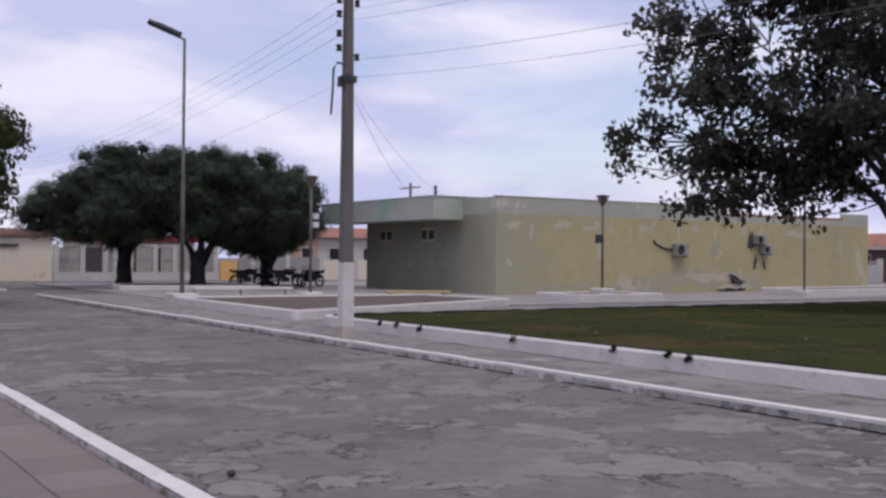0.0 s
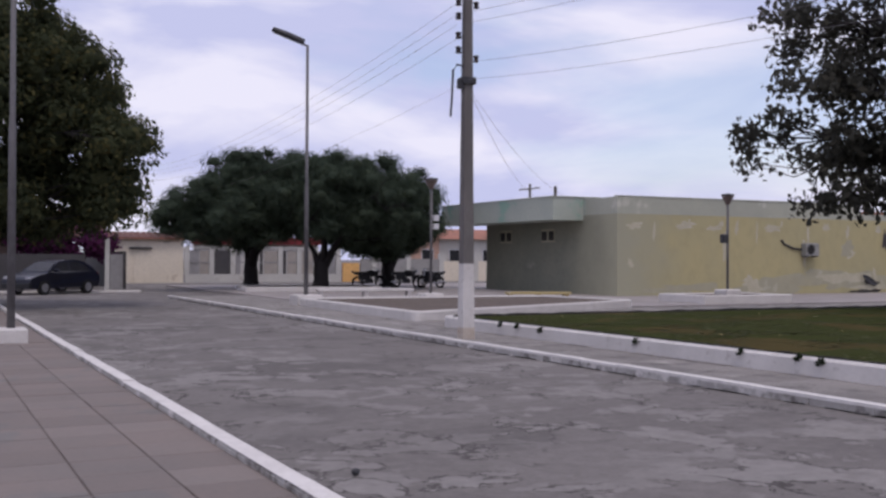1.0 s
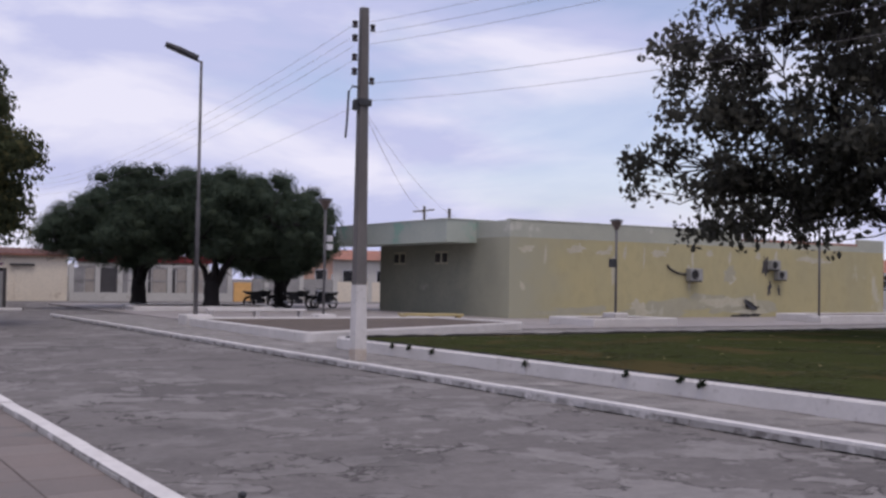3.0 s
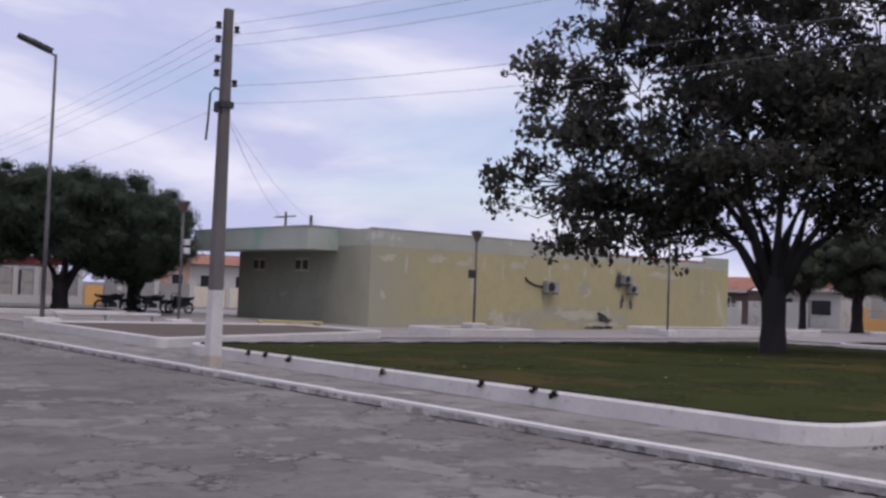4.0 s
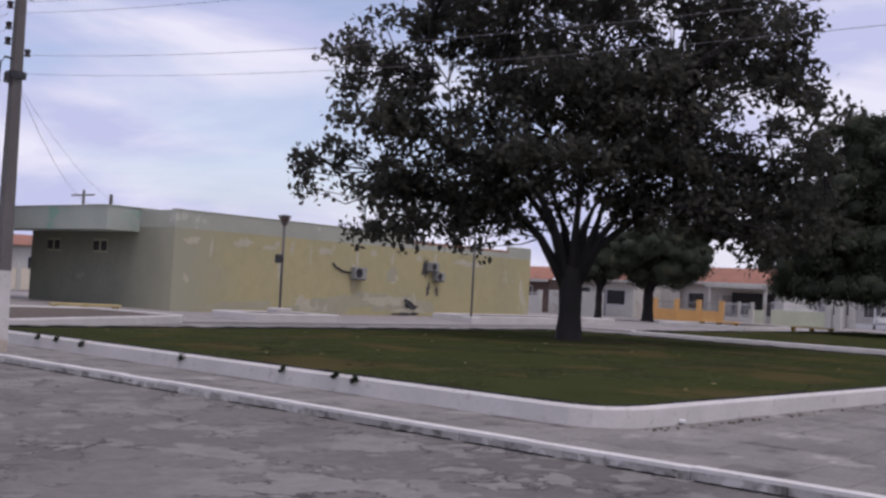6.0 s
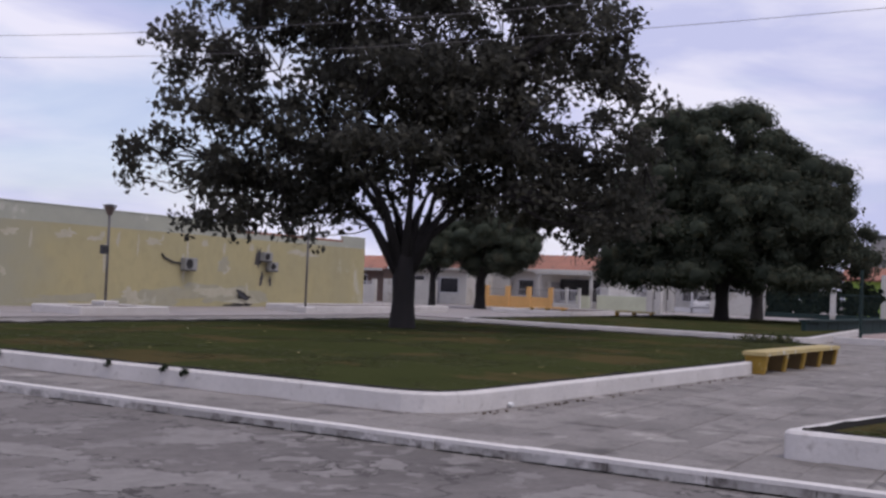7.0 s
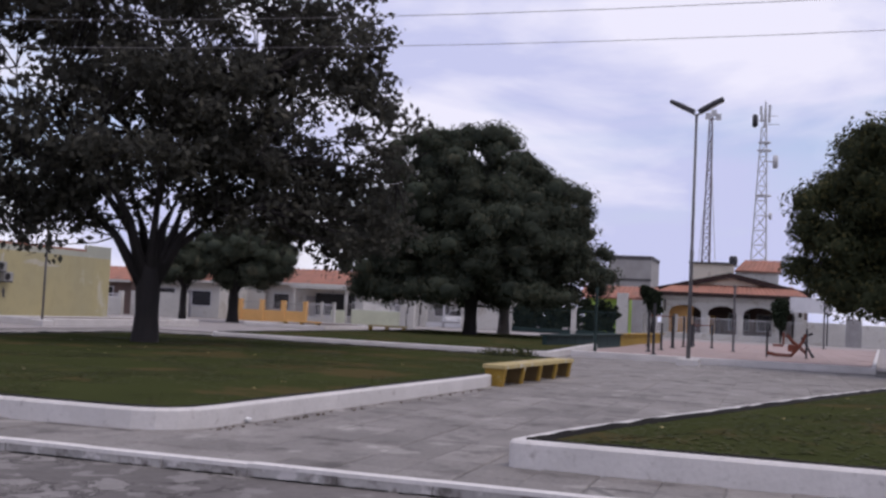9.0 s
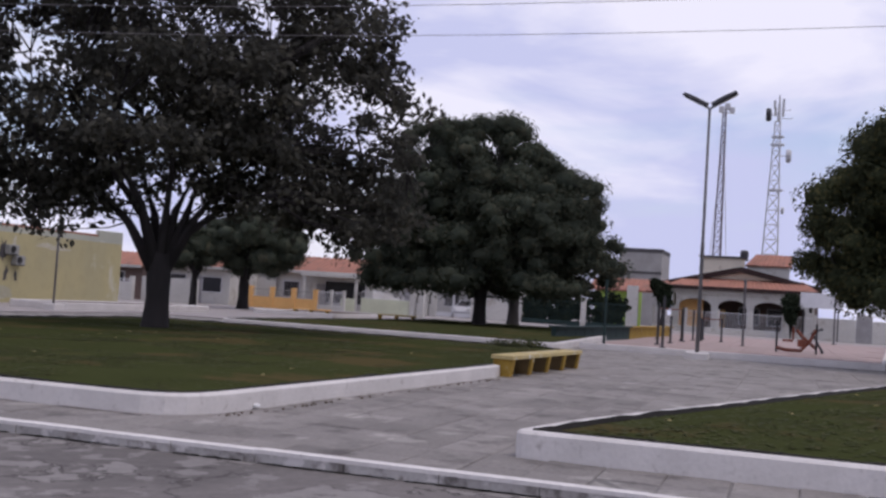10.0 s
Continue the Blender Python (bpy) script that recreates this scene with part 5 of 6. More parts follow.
part("gable_wall", MB().add([(E1 + 2.2, 10.0, 4.9), (E1 + 2.2, -2.2, 4.9), (E1 + 2.2, gy, gz - 0.15)], [(0, 1, 2)]), M["cream_house"], arch, "beige gable")
for s_, ye in ((1, 10.9), (-1, -3.2)):
    part("verge", MB().add([(E1 + 1.6, gy, gz), (E1 + 1.6, ye, 4.75), (E1 + 1.6, ye, 4.30), (E1 + 1.6, gy, gz - 0.5), (E1 + 2.4, gy, gz), (E1 + 2.4, ye, 4.75), (E1 + 2.4, ye, 4.30), (E1 + 2.4, gy, gz - 0.5)],
                           [(0, 1, 2, 3), (7, 6, 5, 4), (0, 4, 5, 1), (2, 6, 7, 3), (1, 5, 6, 2)]), M["dark_timber"], arch, "dark verge of the gable")
part("upper_room", MB().box(E1 + 4, 3.9, 4.2, E1 + 8, 7.7, 7.25), M["cream_house"], arch)
part("upper_roof", MB().box(E1 + 3.7, 3.6, 7.25, E1 + 8.2, 8.0, 7.4), M["dark_metal"], arch, "dark flat roof edge")
part("upper_room", MB().box(E1 + 4, -0.3, 4.2, E1 + 8, 3.6, 6.7), M["white_house"], arch)
tiled_roof(arch, [(E1 + 3.7, 3.7, 6.65), (E1 + 3.7, -0.5, 6.65), (E1 + 7, -0.5, 7.85), (E1 + 7, 2.9, 7.85)])
part("water_tank", MB().lathe([(0.4, 7.4), (0.42, 7.9), (0.3, 8.1)], E1 + 5, 3.9, 10), M["dark_metal"], arch)
ef = thing("front_fence", (0, 0, 0), "white front fence with pillars and metal railing", "fence")
for y in (11.2, 8.4, 5.6, 2.8, 0.0, -2.6):
    part("pillar", MB().box(E1 - 3.15, y - 0.15, 0.1, E1 - 2.85, y + 0.15, 2.25), M["white_house"], ef)
for a_, b_ in zip((11.2, 8.4, 5.6, 2.8, 0.0), (8.4, 5.6, 2.8, 0.0, -2.6)):
    wall_run(ef, "low_wall", (E1 - 3, a_), (E1 - 3, b_), 0.1, 0.6, "white_house")
    fence_panel(ef, (E1 - 3, a_ - 0.16), (E1 - 3, b_ + 0.16), 0.6, 2.05)
ww = thing("boundary_wall", (0, 0, 0), "white boundary wall with a grey gate", "wall")
wall_run(ww, "wall_panel", (E1 - 3, -2.8), (E1 - 3, -5.9), 0.1, 2.05, "white_house")
wall_run(ww, "gate", (E1 - 3, -5.92), (E1 - 3, -7.2), 0.1, 2.5, "grille", label="grey metal gate")
wall_run(ww, "wall_panel", (E1 - 3, -7.22), (E1 - 3, -24), 0.1, 2.0, "white_house")
sg = thing("signboard", (0, 0, 0), "white blank board raised on posts", "sign")
part("board", MB().box(E1 - 4.2, -4.7, 2.85, E1 - 4.1, -1.3, 4.15, 0.02), M["white_metal"], sg)
for y in (-4.4, -1.6):
    part("post", MB().tube([(E1 - 4.0, y, 0.1), (E1 - 4.0, y, 4.0)], 0.06, 7), M["dark_metal"], sg)

lime = thing("lime_house", (0, 0, 0), "lime green house with a clay tile roof", "house")
part("wall", MB().box(96, 12.9, 0.05, 101, 16.5, 3.45), M["lime_house"], lime)
part("side_pillar", MB().box(95.4, 12.5, 0.05, 95.9, 13.5, 3.9), M["white_house"], lime, "white corner pillar")
tiled_roof(lime, [(95.5, 17.0, 3.45), (95.5, 10.2, 3.45), (99, 10.2, 4.6), (99, 17.0, 4.6)])
window(lime, (96.0, 15.0, 1.5), 2.2, 1.9, "x")
gb = thing("grey_building", (0, 0, 0), "unfinished grey two-storey building behind the houses", "building")
part("wall", MB().box(120, 13.4, 0, 128, 18.2, 8.3), M["grey_house"], gb)
part("parapet", MB().box(119.95, 13.35, 8.3, 128.05, 18.25, 8.75), M["grey_wall"], gb)
part("floor_band", MB().box(119.9, 13.38, 5.9, 119.99, 18.22, 6.15), M["grey_wall"], gb)

gf = thing("garden_fence", (0, 0, 0), "dark garden fence with white pillars", "fence")
for y in (21.0, 15.6):
    part("pillar", MB().box(85.85, y - 0.2, 0.1, 86.15, y + 0.2, 2.4), M["white_house"], gf)
wall_run(gf, "low_wall", (86, 20.8), (86, 12.2), 0.1, 0.45, "green_paint")
fence_panel(gf, (86, 20.8), (86, 15.8), 0.45, 2.15, "green_paint", 0.16, 0.02)
fence_panel(gf, (86, 15.4), (86, 12.2), 0.45, 2.15, "green_paint", 0.16, 0.02)
wl2 = thing("boundary_wall", (0, 0, 0), "white boundary wall with a barred car gate", "wall")
wall_run(wl2, "wall_panel", (84, 24.2), (84, 21.2), 0.1, 1.95, "white_house")
for y in (28.6, 27.9, 24.4):
    part("pillar", MB().box(83.8, y - 0.22, 0.1, 84.2, y + 0.22, 2.35), M["white_house"], wl2)
fence_panel(wl2, (84, 27.7), (84, 26.2), 0.25, 2.1, "grille", 0.13, 0.018)
fence_panel(wl2, (84, 26.1), (84, 24.6), 0.25, 2.1, "grille", 0.13, 0.018)
part("gate_frame", MB().box(83.97, 26.1, 0.15, 84.03, 26.25, 2.2).box(83.97, 24.6, 0.15, 84.03, 27.7, 0.55), M["white_metal"], wl2, "white gate frame")
wl3 = thing("boundary_wall", (0, 0, 0), "pale green front wall with a white railing", "wall")
wall_run(wl3, "wall_panel", (74, 30.3), (74, 26.4), 0.05, 1.3, "pale_green")
fence_panel(wl3, (74, 30.3), (74, 26.4), 1.3, 1.9)
wall_run(wl3, "wall_panel", (74, 32.0), (74, 30.9), 0.05, 1.2, "pale_green")
fence_panel(wl3, (74, 30.85), (74, 30.35), 0.3, 1.8, "grille")
for y in (26.15, 25.5):
    part("pillar", MB().box(73.8, y - 0.22, 0.05, 74.2, y + 0.22, 2.1), M["white_house"], wl3)
oh = thing("boundary_wall", (0, 0, 0), "low orange front wall with pillars and railing", "wall")
wall_run(oh, "wall_panel", (72, 38.6), (72, 33.2), 0.1, 0.95, "orange_paint")
for y in (39.4, 38.6, 36.8, 35.0, 33.2):
    part("pillar", MB().box(71.84, y - 0.16, 0.1, 72.16, y + 0.16, 1.72), M["orange_paint"], oh)
for a_, b_ in ((38.6, 36.8), (36.8, 35.0), (35.0, 33.2)):
    fence_panel(oh, (72, a_ - 0.17), (72, b_ + 0.17), 0.95, 1.6, "grille")


wf = thing("front_fence", (0, 0, 0), "white low wall with a pale slim railing", "fence")
wall_run(wf, "low_wall", (72, 33.0), (72, 30.9), 0.1, 0.55, "white_house")
fence_panel(wf, (72, 33.0), (72, 30.9), 0.55, 1.65, "white_metal", 0.12, 0.018)
for y in (31.9, 30.9):
    part("pillar", MB().box(71.9, y - 0.1, 0.1, 72.1, y + 0.1, 1.75), M["white_house"], wf)


def bungalow(x, y0, y1, h, ridge, wallm, label, depth=6.0, porch=True):
    t = thing("bungalow", (0, 0, 0), label, "house")
    part("front_wall", MB().box(x, y0, 0.1, x + 0.2, y1, h), M[wallm], t)
    part("side_wall", MB().box(x + 0.2, y0, 0.1, x + depth, y0 + 0.2, h), M[wallm], t)
    part("side_wall", MB().box(x + 0.2, y1 - 0.2, 0.1, x + depth, y1, h), M[wallm], t)
    tiled_roof(t, [(x - 0.7, y1 + 0.3, h - 0.05), (x - 0.7, y0 - 0.3, h - 0.05), (x + depth / 2, y0 - 0.3, ridge), (x + depth / 2, y1 + 0.3, ridge)])
    part("eave_board", MB().box(x - 0.74, y0 - 0.32, h - 0.22, x - 0.7, y1 + 0.32, h - 0.03), M["white_house"], t)
    w = y1 - y0
    window(t, (x, y0 + w * 0.27, 1.6), 3.4 if porch else 1.6, 1.7 if porch else 1.1, "x", False)
    window(t, (x, y0 + w * 0.8, 1.65), 1.3, 1.2, "x")
    part("door", MB().box(x - 0.03, y0 + w * 0.5 - 0.45, 0.1, x - 0.004, y0 + w * 0.5 + 0.45, 2.2), M["grille"], t, "grey metal door")
    if porch:
        part("porch_roof", MB().box(x - 2.2, y0 + w * 0.05, 2.75, x, y0 + w * 0.6, 2.95), M["white_house"], t)
        for y in (y0 + w * 0.07, y0 + w * 0.56):
            part("porch_post", MB().box(x - 2.15, y - 0.1, 0.1, x - 1.95, y + 0.1, 2.75), M["white_house"], t)
    return t


bungalow(77, 30.6, 39.5, 3.2, 4.4, "white_house", "white bungalow with a porch and clay roof")
bungalow(88, 22.0, 29.0, 2.9, 3.9, "white_house", "white bungalow behind a barred gate", porch=False)
bungalow(92, 29.6, 36.5, 3.0, 4.0, "white_house", "white house set back behind the pale wall", porch=False)
bungalow(72, 40.5, 46.2, 3.0, 3.9, "white_house", "plain white house with small windows", porch=False)
# wall colour stands for the dark gap below the carport roof
bungalow(70, 47.0, 56.0, 2.75, 3.8, "shade_house", "low house with a reddish clay roof, wall darkened for the shade beneath", porch=False)
wl4 = thing("boundary_wall", (0, 0, 0), "white front wall with doors and a railing", "wall")
wall_run(wl4, "wall_panel", (66, 52.0), (66, 45.0), 0.05, 1.4, "white_house")
fence_panel(wl4, (66, 52.0), (66, 45.0), 1.4, 1.7)
for y in (50.0, 47.6, 45.1):
    part("pillar", MB().box(65.85, y - 0.15, 0.1, 66.15, y + 0.15, 1.85), M["white_house"], wl4)
wall_run(wl4, "wall_panel", (67, 44.9), (67, 40.2), 0.1, 1.9, "white_house")

wall_run(wl4, "wall_panel", (76.5, 40.6), (76.5, 38.9), 0.05, 2.8, "white_house")

# north street: wall with framed panels, the cream house, the corner
nh = thing("street_house", (0, 0, 0), "cream-white house with a long panelled front wall", "house")
part("front_wall", MB().box(10.0, 67.5, 0, 15.3, 67.7, 2.75), M["cream_house"], nh)
part("roof_edge", MB().box(9.9, 67.2, 2.75, 15.4, 68.4, 2.85), M["roof_tile"], nh)
tiled_roof(nh, [(9.7, 67.9, 2.86), (17.5, 67.9, 2.86), (17.0, 70.5, 3.25), (10.5, 70.5, 3.25)], "dark_tile")
part("door", MB().box(12.2, 67.46, 0.0, 13.3, 67.496, 2.0), M["cream_house"], nh)
part("hood", MB().box(11.9, 67.3, 2.15, 13.3, 67.49, 2.25), M["dark_metal"], nh)
part("fence_base", MB().box(15.4, 67.4, 0, 26.0, 67.6, 0.55), M["white_house"], nh)
for i, x in enumerate((15.5, 17.1, 18.5, 20.1, 21.7, 23.0, 24.2, 25.8)):
    part("pillar", MB().box(x - 0.16, 67.38, 0.55, x + 0.16, 67.62, 2.25), M["white_house"], nh)
for x0, x1, mm in ((15.7, 16.3, "grille"), (16.35, 16.9, "screen"), (17.3, 18.3, "grey_wall"), (18.7, 19.0, "grille"), (19.3, 19.9, "screen"), (20.3, 20.5, "grey_wall"), (20.6, 21.5, "screen"), (21.9, 22.1, "grey_wall"), (22.2, 22.8, "screen"), (23.2, 24.0, "screen"), (24.4, 25.6, "grille")):
    part("fence_panel", MB().box(x0, 67.46, 0.55, x1, 67.54, 2.1), M[mm], nh)
for x0, x1 in ((15.66, 16.94), (18.66, 19.94), (20.26, 21.54), (22.2, 22.84), (23.16, 24.04)):
    part("fence_rail", MB().box(x0, 67.43, 1.28, x1, 67.455, 1.36), M["grille"], nh)
part("top_beam", MB().box(15.4, 67.39, 2.25, 26.0, 67.61, 2.34), M["white_house"], nh)
part("house_wall", MB().box(17.0, 72.0, 0, 26.0, 72.2, 2.7), M["white_house"], nh)
part("red_parapet", MB().box(16.8, 71.6, 2.55, 26.2, 72.0, 3.05), M["red_trim"], nh, "dark red painted roof edge")
nw = thing("boundary_wall", (0, 0, 0), "low cream street wall with a yellow gate", "wall")
wall_run(nw, "gate", (26.1, 67.4), (27.3, 67.4), 0, 1.3, "orange_paint", label="yellow metal gate")
wall_run(nw, "wall_panel", (27.4, 67.4), (33.5, 67.4), 0, 1.6, "grey_house")
wall_run(nw, "wall_panel", (33.6, 67.4), (52.0, 67.4), 0, 1.45, "cream_house")
for x in (28.4, 31.0, 33.6, 36.4, 39.4):
    part("pillar", MB().box(x - 0.16, 67.24, 0, x + 0.16, 67.56, 1.95), M["white_house"], nw)
nb = thing("cottage", (0, 0, 0), "peach-coloured cottage with a clay tile roof", "house")
part("front_wall", MB().box(31.5, 72.5, 0, 36.0, 72.7, 3.4), M["peach"], nb)
part("front_wall", MB().box(36.0, 73.5, 0, 44.0, 73.7, 3.2), M["white_house"], nb)
part("roof", MB().add([(31.0, 72.0, 3.3), (36.5, 72.0, 3.3), (35.0, 76.0, 4.4), (32.5, 76.0, 4.4)], [(0, 1, 2, 3)]).add([(36.2, 73.0, 3.15), (44.5, 73.0, 3.15), (44.5, 76.0, 4.0), (36.2, 76.0, 4.0)], [(0, 1, 2, 3)]), M["roof_tile"], nb)
for x in (33.0, 35.0):
    window(nb, (x, 72.5, 1.8), 0.9, 1.0, "y", False)
for x in (38.0, 41.0):
    window(nb, (x, 73.5, 1.8), 1.2, 1.0, "y", False)
fk = thing("kerb_far", (0, 0, 0), "white-painted kerb at the street corner", "kerb")
fk["kind"] = "structure"
for i in range(20):
    part("kerbstone", MB().box(-10 + 0.97 * i, 50.04, -0.1, -10 + 0.97 * i + 0.96, 50.2, PAVE + 0.02, 0.02), M["white_line"], fk)
cw = thing("corner_wall", (0, 0, 0), "dark grey street wall with a white gatepost", "wall")
wall_run(cw, "wall_panel", (-24, 52.4), (7.2, 52.4), 0.1, 1.75, "grey_wall")
part("gatepost", MB().box(8.13, 52.3, 0.05, 8.33, 52.5, 2.5), M["white_house"], cw, "white gatepost")
wall_run(cw, "gate", (8.36, 52.4), (8.95, 52.4), 0.05, 1.75, "grille", label="grey metal gate")
wall_run(cw, "side_panel", (9.05, 52.5), (9.05, 67.0), 0.05, 1.9, "grey_wall")
ch = thing("corner_house", (0, 0, 0), "reddish corner house behind the grey wall", "house")
# front darkened for the shade the house stands in
part("front_wall", MB().box(-20, 57.0, 0, 7.0, 57.2, 2.7), M["shade_house"], ch)
tiled_roof(ch, [(-20.5, 56.4, 2.65), (9.0, 56.4, 2.65), (9.0, 60.5, 4.1), (-20.5, 60.5, 4.1)], "dark_tile")
for x in (-1.0, 2.0, 5.0):
    window(ch, (x, 57.0, 1.7), 1.4, 1.0, "y")


def shrub(name, at, lobes, leaf, label, n, seed, size=0.2):
    t = thing(name, at, label, "shrub")
    rng = np.random.default_rng(seed)
    tips = []
    for l in lobes:
        d = rng.normal(size=(n, 3))
        d /= np.linalg.norm(d, axis=1)[:, None]
        tips.append(np.array(l[:3]) + d * (0.4 + 0.6 * rng.random((n, 1))) * np.array(l[3:]))
    tips = np.concatenate(tips)
    wood = MB()
    for k in range(7):
        tp = tips[k * len(tips) // 7]
        wood.tube([(0, 0, 0), (tp[0] * 0.4, tp[1] * 0.4, tp[2] * 0.5), tuple(tp)], [0.05, 0.035, 0.012], 5)
    part("stems", wood, M["bark"], t)
    vs, qd = leaves(tips, rng.uniform(0.22, 0.4, len(tips)), 45, size, rng)
    c_ = new("foliage", fast_mesh("foliage", vs, qd, M[leaf]))
    c_.parent = t
    tagged(c_, label, kind="stuff")
    return t


shrub("bougainvillea", (6.9, 53.1, 0.1), [(0, 0, 2.3, 1.5, 0.7, 0.9), (-1.3, 0, 2.2, 1.0, 0.6, 0.7), (1.1, 0, 2.0, 0.8, 0.6, 0.8), (-2.4, 0.2, 2.3, 0.8, 0.6, 0.6)], "bougainvillea", "purple bougainvillea hanging over the grey wall", 60, 31)
shrub("low_weeds", (31.0, 7.6, 0.3), [(0, 0, 0.02, 0.8, 0.6, 0.06), (0.6, -0.6, 0.03, 0.5, 0.4, 0.06)], "leaf_light", "low ragged weeds at the corner of the lawn bed", 16, 35, 0.10)
shrub("garden_shrub", (88.5, 18.0, 0.1), [(0, 0, 1.4, 0.8, 2.4, 1.4), (0, 2.2, 1.4, 0.8, 1.4, 1.4), (0, -3.6, 1.5, 0.8, 2.4, 1.5)], "leaf_hedge", "dark green garden shrubs behind the fence", 170, 32, 0.3)
shrub("garden_shrub", (95.2, 10.3, 0.1), [(0, 0, 3.5, 0.7, 0.7, 0.8), (0, 0.7, 4.1, 0.4, 0.4, 0.4), (0, -0.3, 2.6, 0.5, 0.5, 0.6)], "leaf_hedge", "dark green shrub beside the porch", 60, 33, 0.3)
shrub("garden_shrub", (96.0, -0.6, 0.1), [(0, 0, 3.1, 0.6, 0.7, 0.8), (0, 0.1, 2.0, 0.4, 0.4, 0.7)], "leaf_hedge", "dark green shrub by the signboard", 60, 34, 0.3)


# ---- radio towers ----
def mast(name, at, w0, w1, h, mats, label, panels):
    """A three-legged lattice tower with braces."""
    t = thing(name, at, label, "tower")
    legs = [(math.cos(a), math.sin(a)) for a in (math.pi / 2, math.pi * 7 / 6, math.pi * 11 / 6)]

    def pt(i, z):
        w = w0 + (w1 - w0) * z / h
        return (legs[i][0] * w, legs[i][1] * w, z)
    for i in range(3):
        part("leg", MB().tube([pt(i, 0), pt(i, h)], [0.16, 0.09], 6), M[mats[0]], t)
    br = MB()
    for k in range(panels):
        za, zb = h * k / panels, h * (k + 1) / panels
        for i in range(3):
            j = (i + 1) % 3
            br.tube([pt(i, za), pt(j, zb)], 0.05, 4)
            br.tube([pt(j, za), pt(i, zb)], 0.05, 4)
            br.tube([pt(i, zb), pt(j, zb)], 0.05, 4)
    tagged(part("bracing", br, M[mats[1]], t), kind="stuff")
    return t


t2 = mast("radio_tower", (190, 2.8, 0), 2.3, 0.6, 36.0, ("tower_white", "tower_white"), "white lattice radio tower with dish antennas", 14)
def drum(parent, y, z, r, depth, mat_, label):
    """A drum antenna on a short bracket: rim, back cone and face."""
    sg = 1 if y > 0 else -1
    d = part("dish", MB().tube([(0.2, y - depth / 2, z), (0.2, y - depth / 4, z), (0.2, y + depth / 4, z), (0.2, y + depth / 2, z)], [r * 0.72, r, r, r * 0.9], 14), M[mat_], parent, label)
    part("bracket", MB().tube([(0, 0, z), (0.2, y - sg * depth / 2, z)], 0.09, 5), M["tower_white"], d)


drum(t2, 1.7, 37.2, 1.15, 0.9, "dark_metal", "dark-faced drum antenna")
drum(t2, -1.9, 30.0, 1.15, 0.9, "tower_white", "white drum antenna")
drum(t2, -1.3, 20.5, 0.6, 0.5, "tower_white", "small white drum antenna")
part("antenna_head", MB().tube([(0, 0, 36), (0, 0, 40.6)], [0.3, 0.12], 6).tube([(0, -2.4, 36.5), (0, 0.2, 36.5)], 0.06, 5).tube([(0, -2.0, 38.0), (0, 0.2, 38.0)], 0.06, 5), M["tower_white"], t2)
for y, z in ((0.75, 39.0), (-0.7, 39.2), (0.0, 38.4), (0.6, 37.7), (-0.65, 37.6)):
    part("panel_antenna", MB().box(-0.2, y - 0.22, z - 0.75, 0.15, y + 0.22, z + 0.75, 0.05), M["tower_white"], t2)
for z, w in ((33.3, 1.0), (31.9, 1.1), (24.0, 1.25)):
    part("service_ring", MB().tube([(w * math.cos(a * math.pi / 4), w * math.sin(a * math.pi / 4), z) for a in range(9)], 0.13, 5), M["tower_white"], t2)
t1 = mast("radio_tower", (190, 11.9, 0), 1.1, 0.35, 38.0, ("tower_red", "tower_red"), "slim dark lattice radio mast with guy wires", 22)
for y, z in ((-1.2, 37.9), (0.6, 38.1), (-0.4, 38.6)):
    part("antenna_panel", MB().box(-0.25, y - 0.45, z - 0.55, 0.25, y + 0.45, z + 0.55, 0.06), M["tower_white"], t1, "pale panel antenna")
    part("strut", MB().tube([(0, 0, z - 0.6), (0, y, z)], 0.07, 5), M["tower_red"], t1)
for y in (-2.2, 2.2):
    part("guy_wire", MB().tube([(0, y, 0), (0, 0, 34)], 0.06, 4), M["tower_white"], t1)


# ---- vehicles ----
def wheel(parent, x, y, r, w, n="wheel"):
    e = part(n, MB().tube([(x, y - w / 2, r), (x, y + w / 2, r)], r, 18), M["tyre"], parent)
    part("rim", MB().tube([(x, y - w / 2 - 0.006, r), (x, y + w / 2 + 0.006, r)], r * 0.62, 14), M["rim"], e)


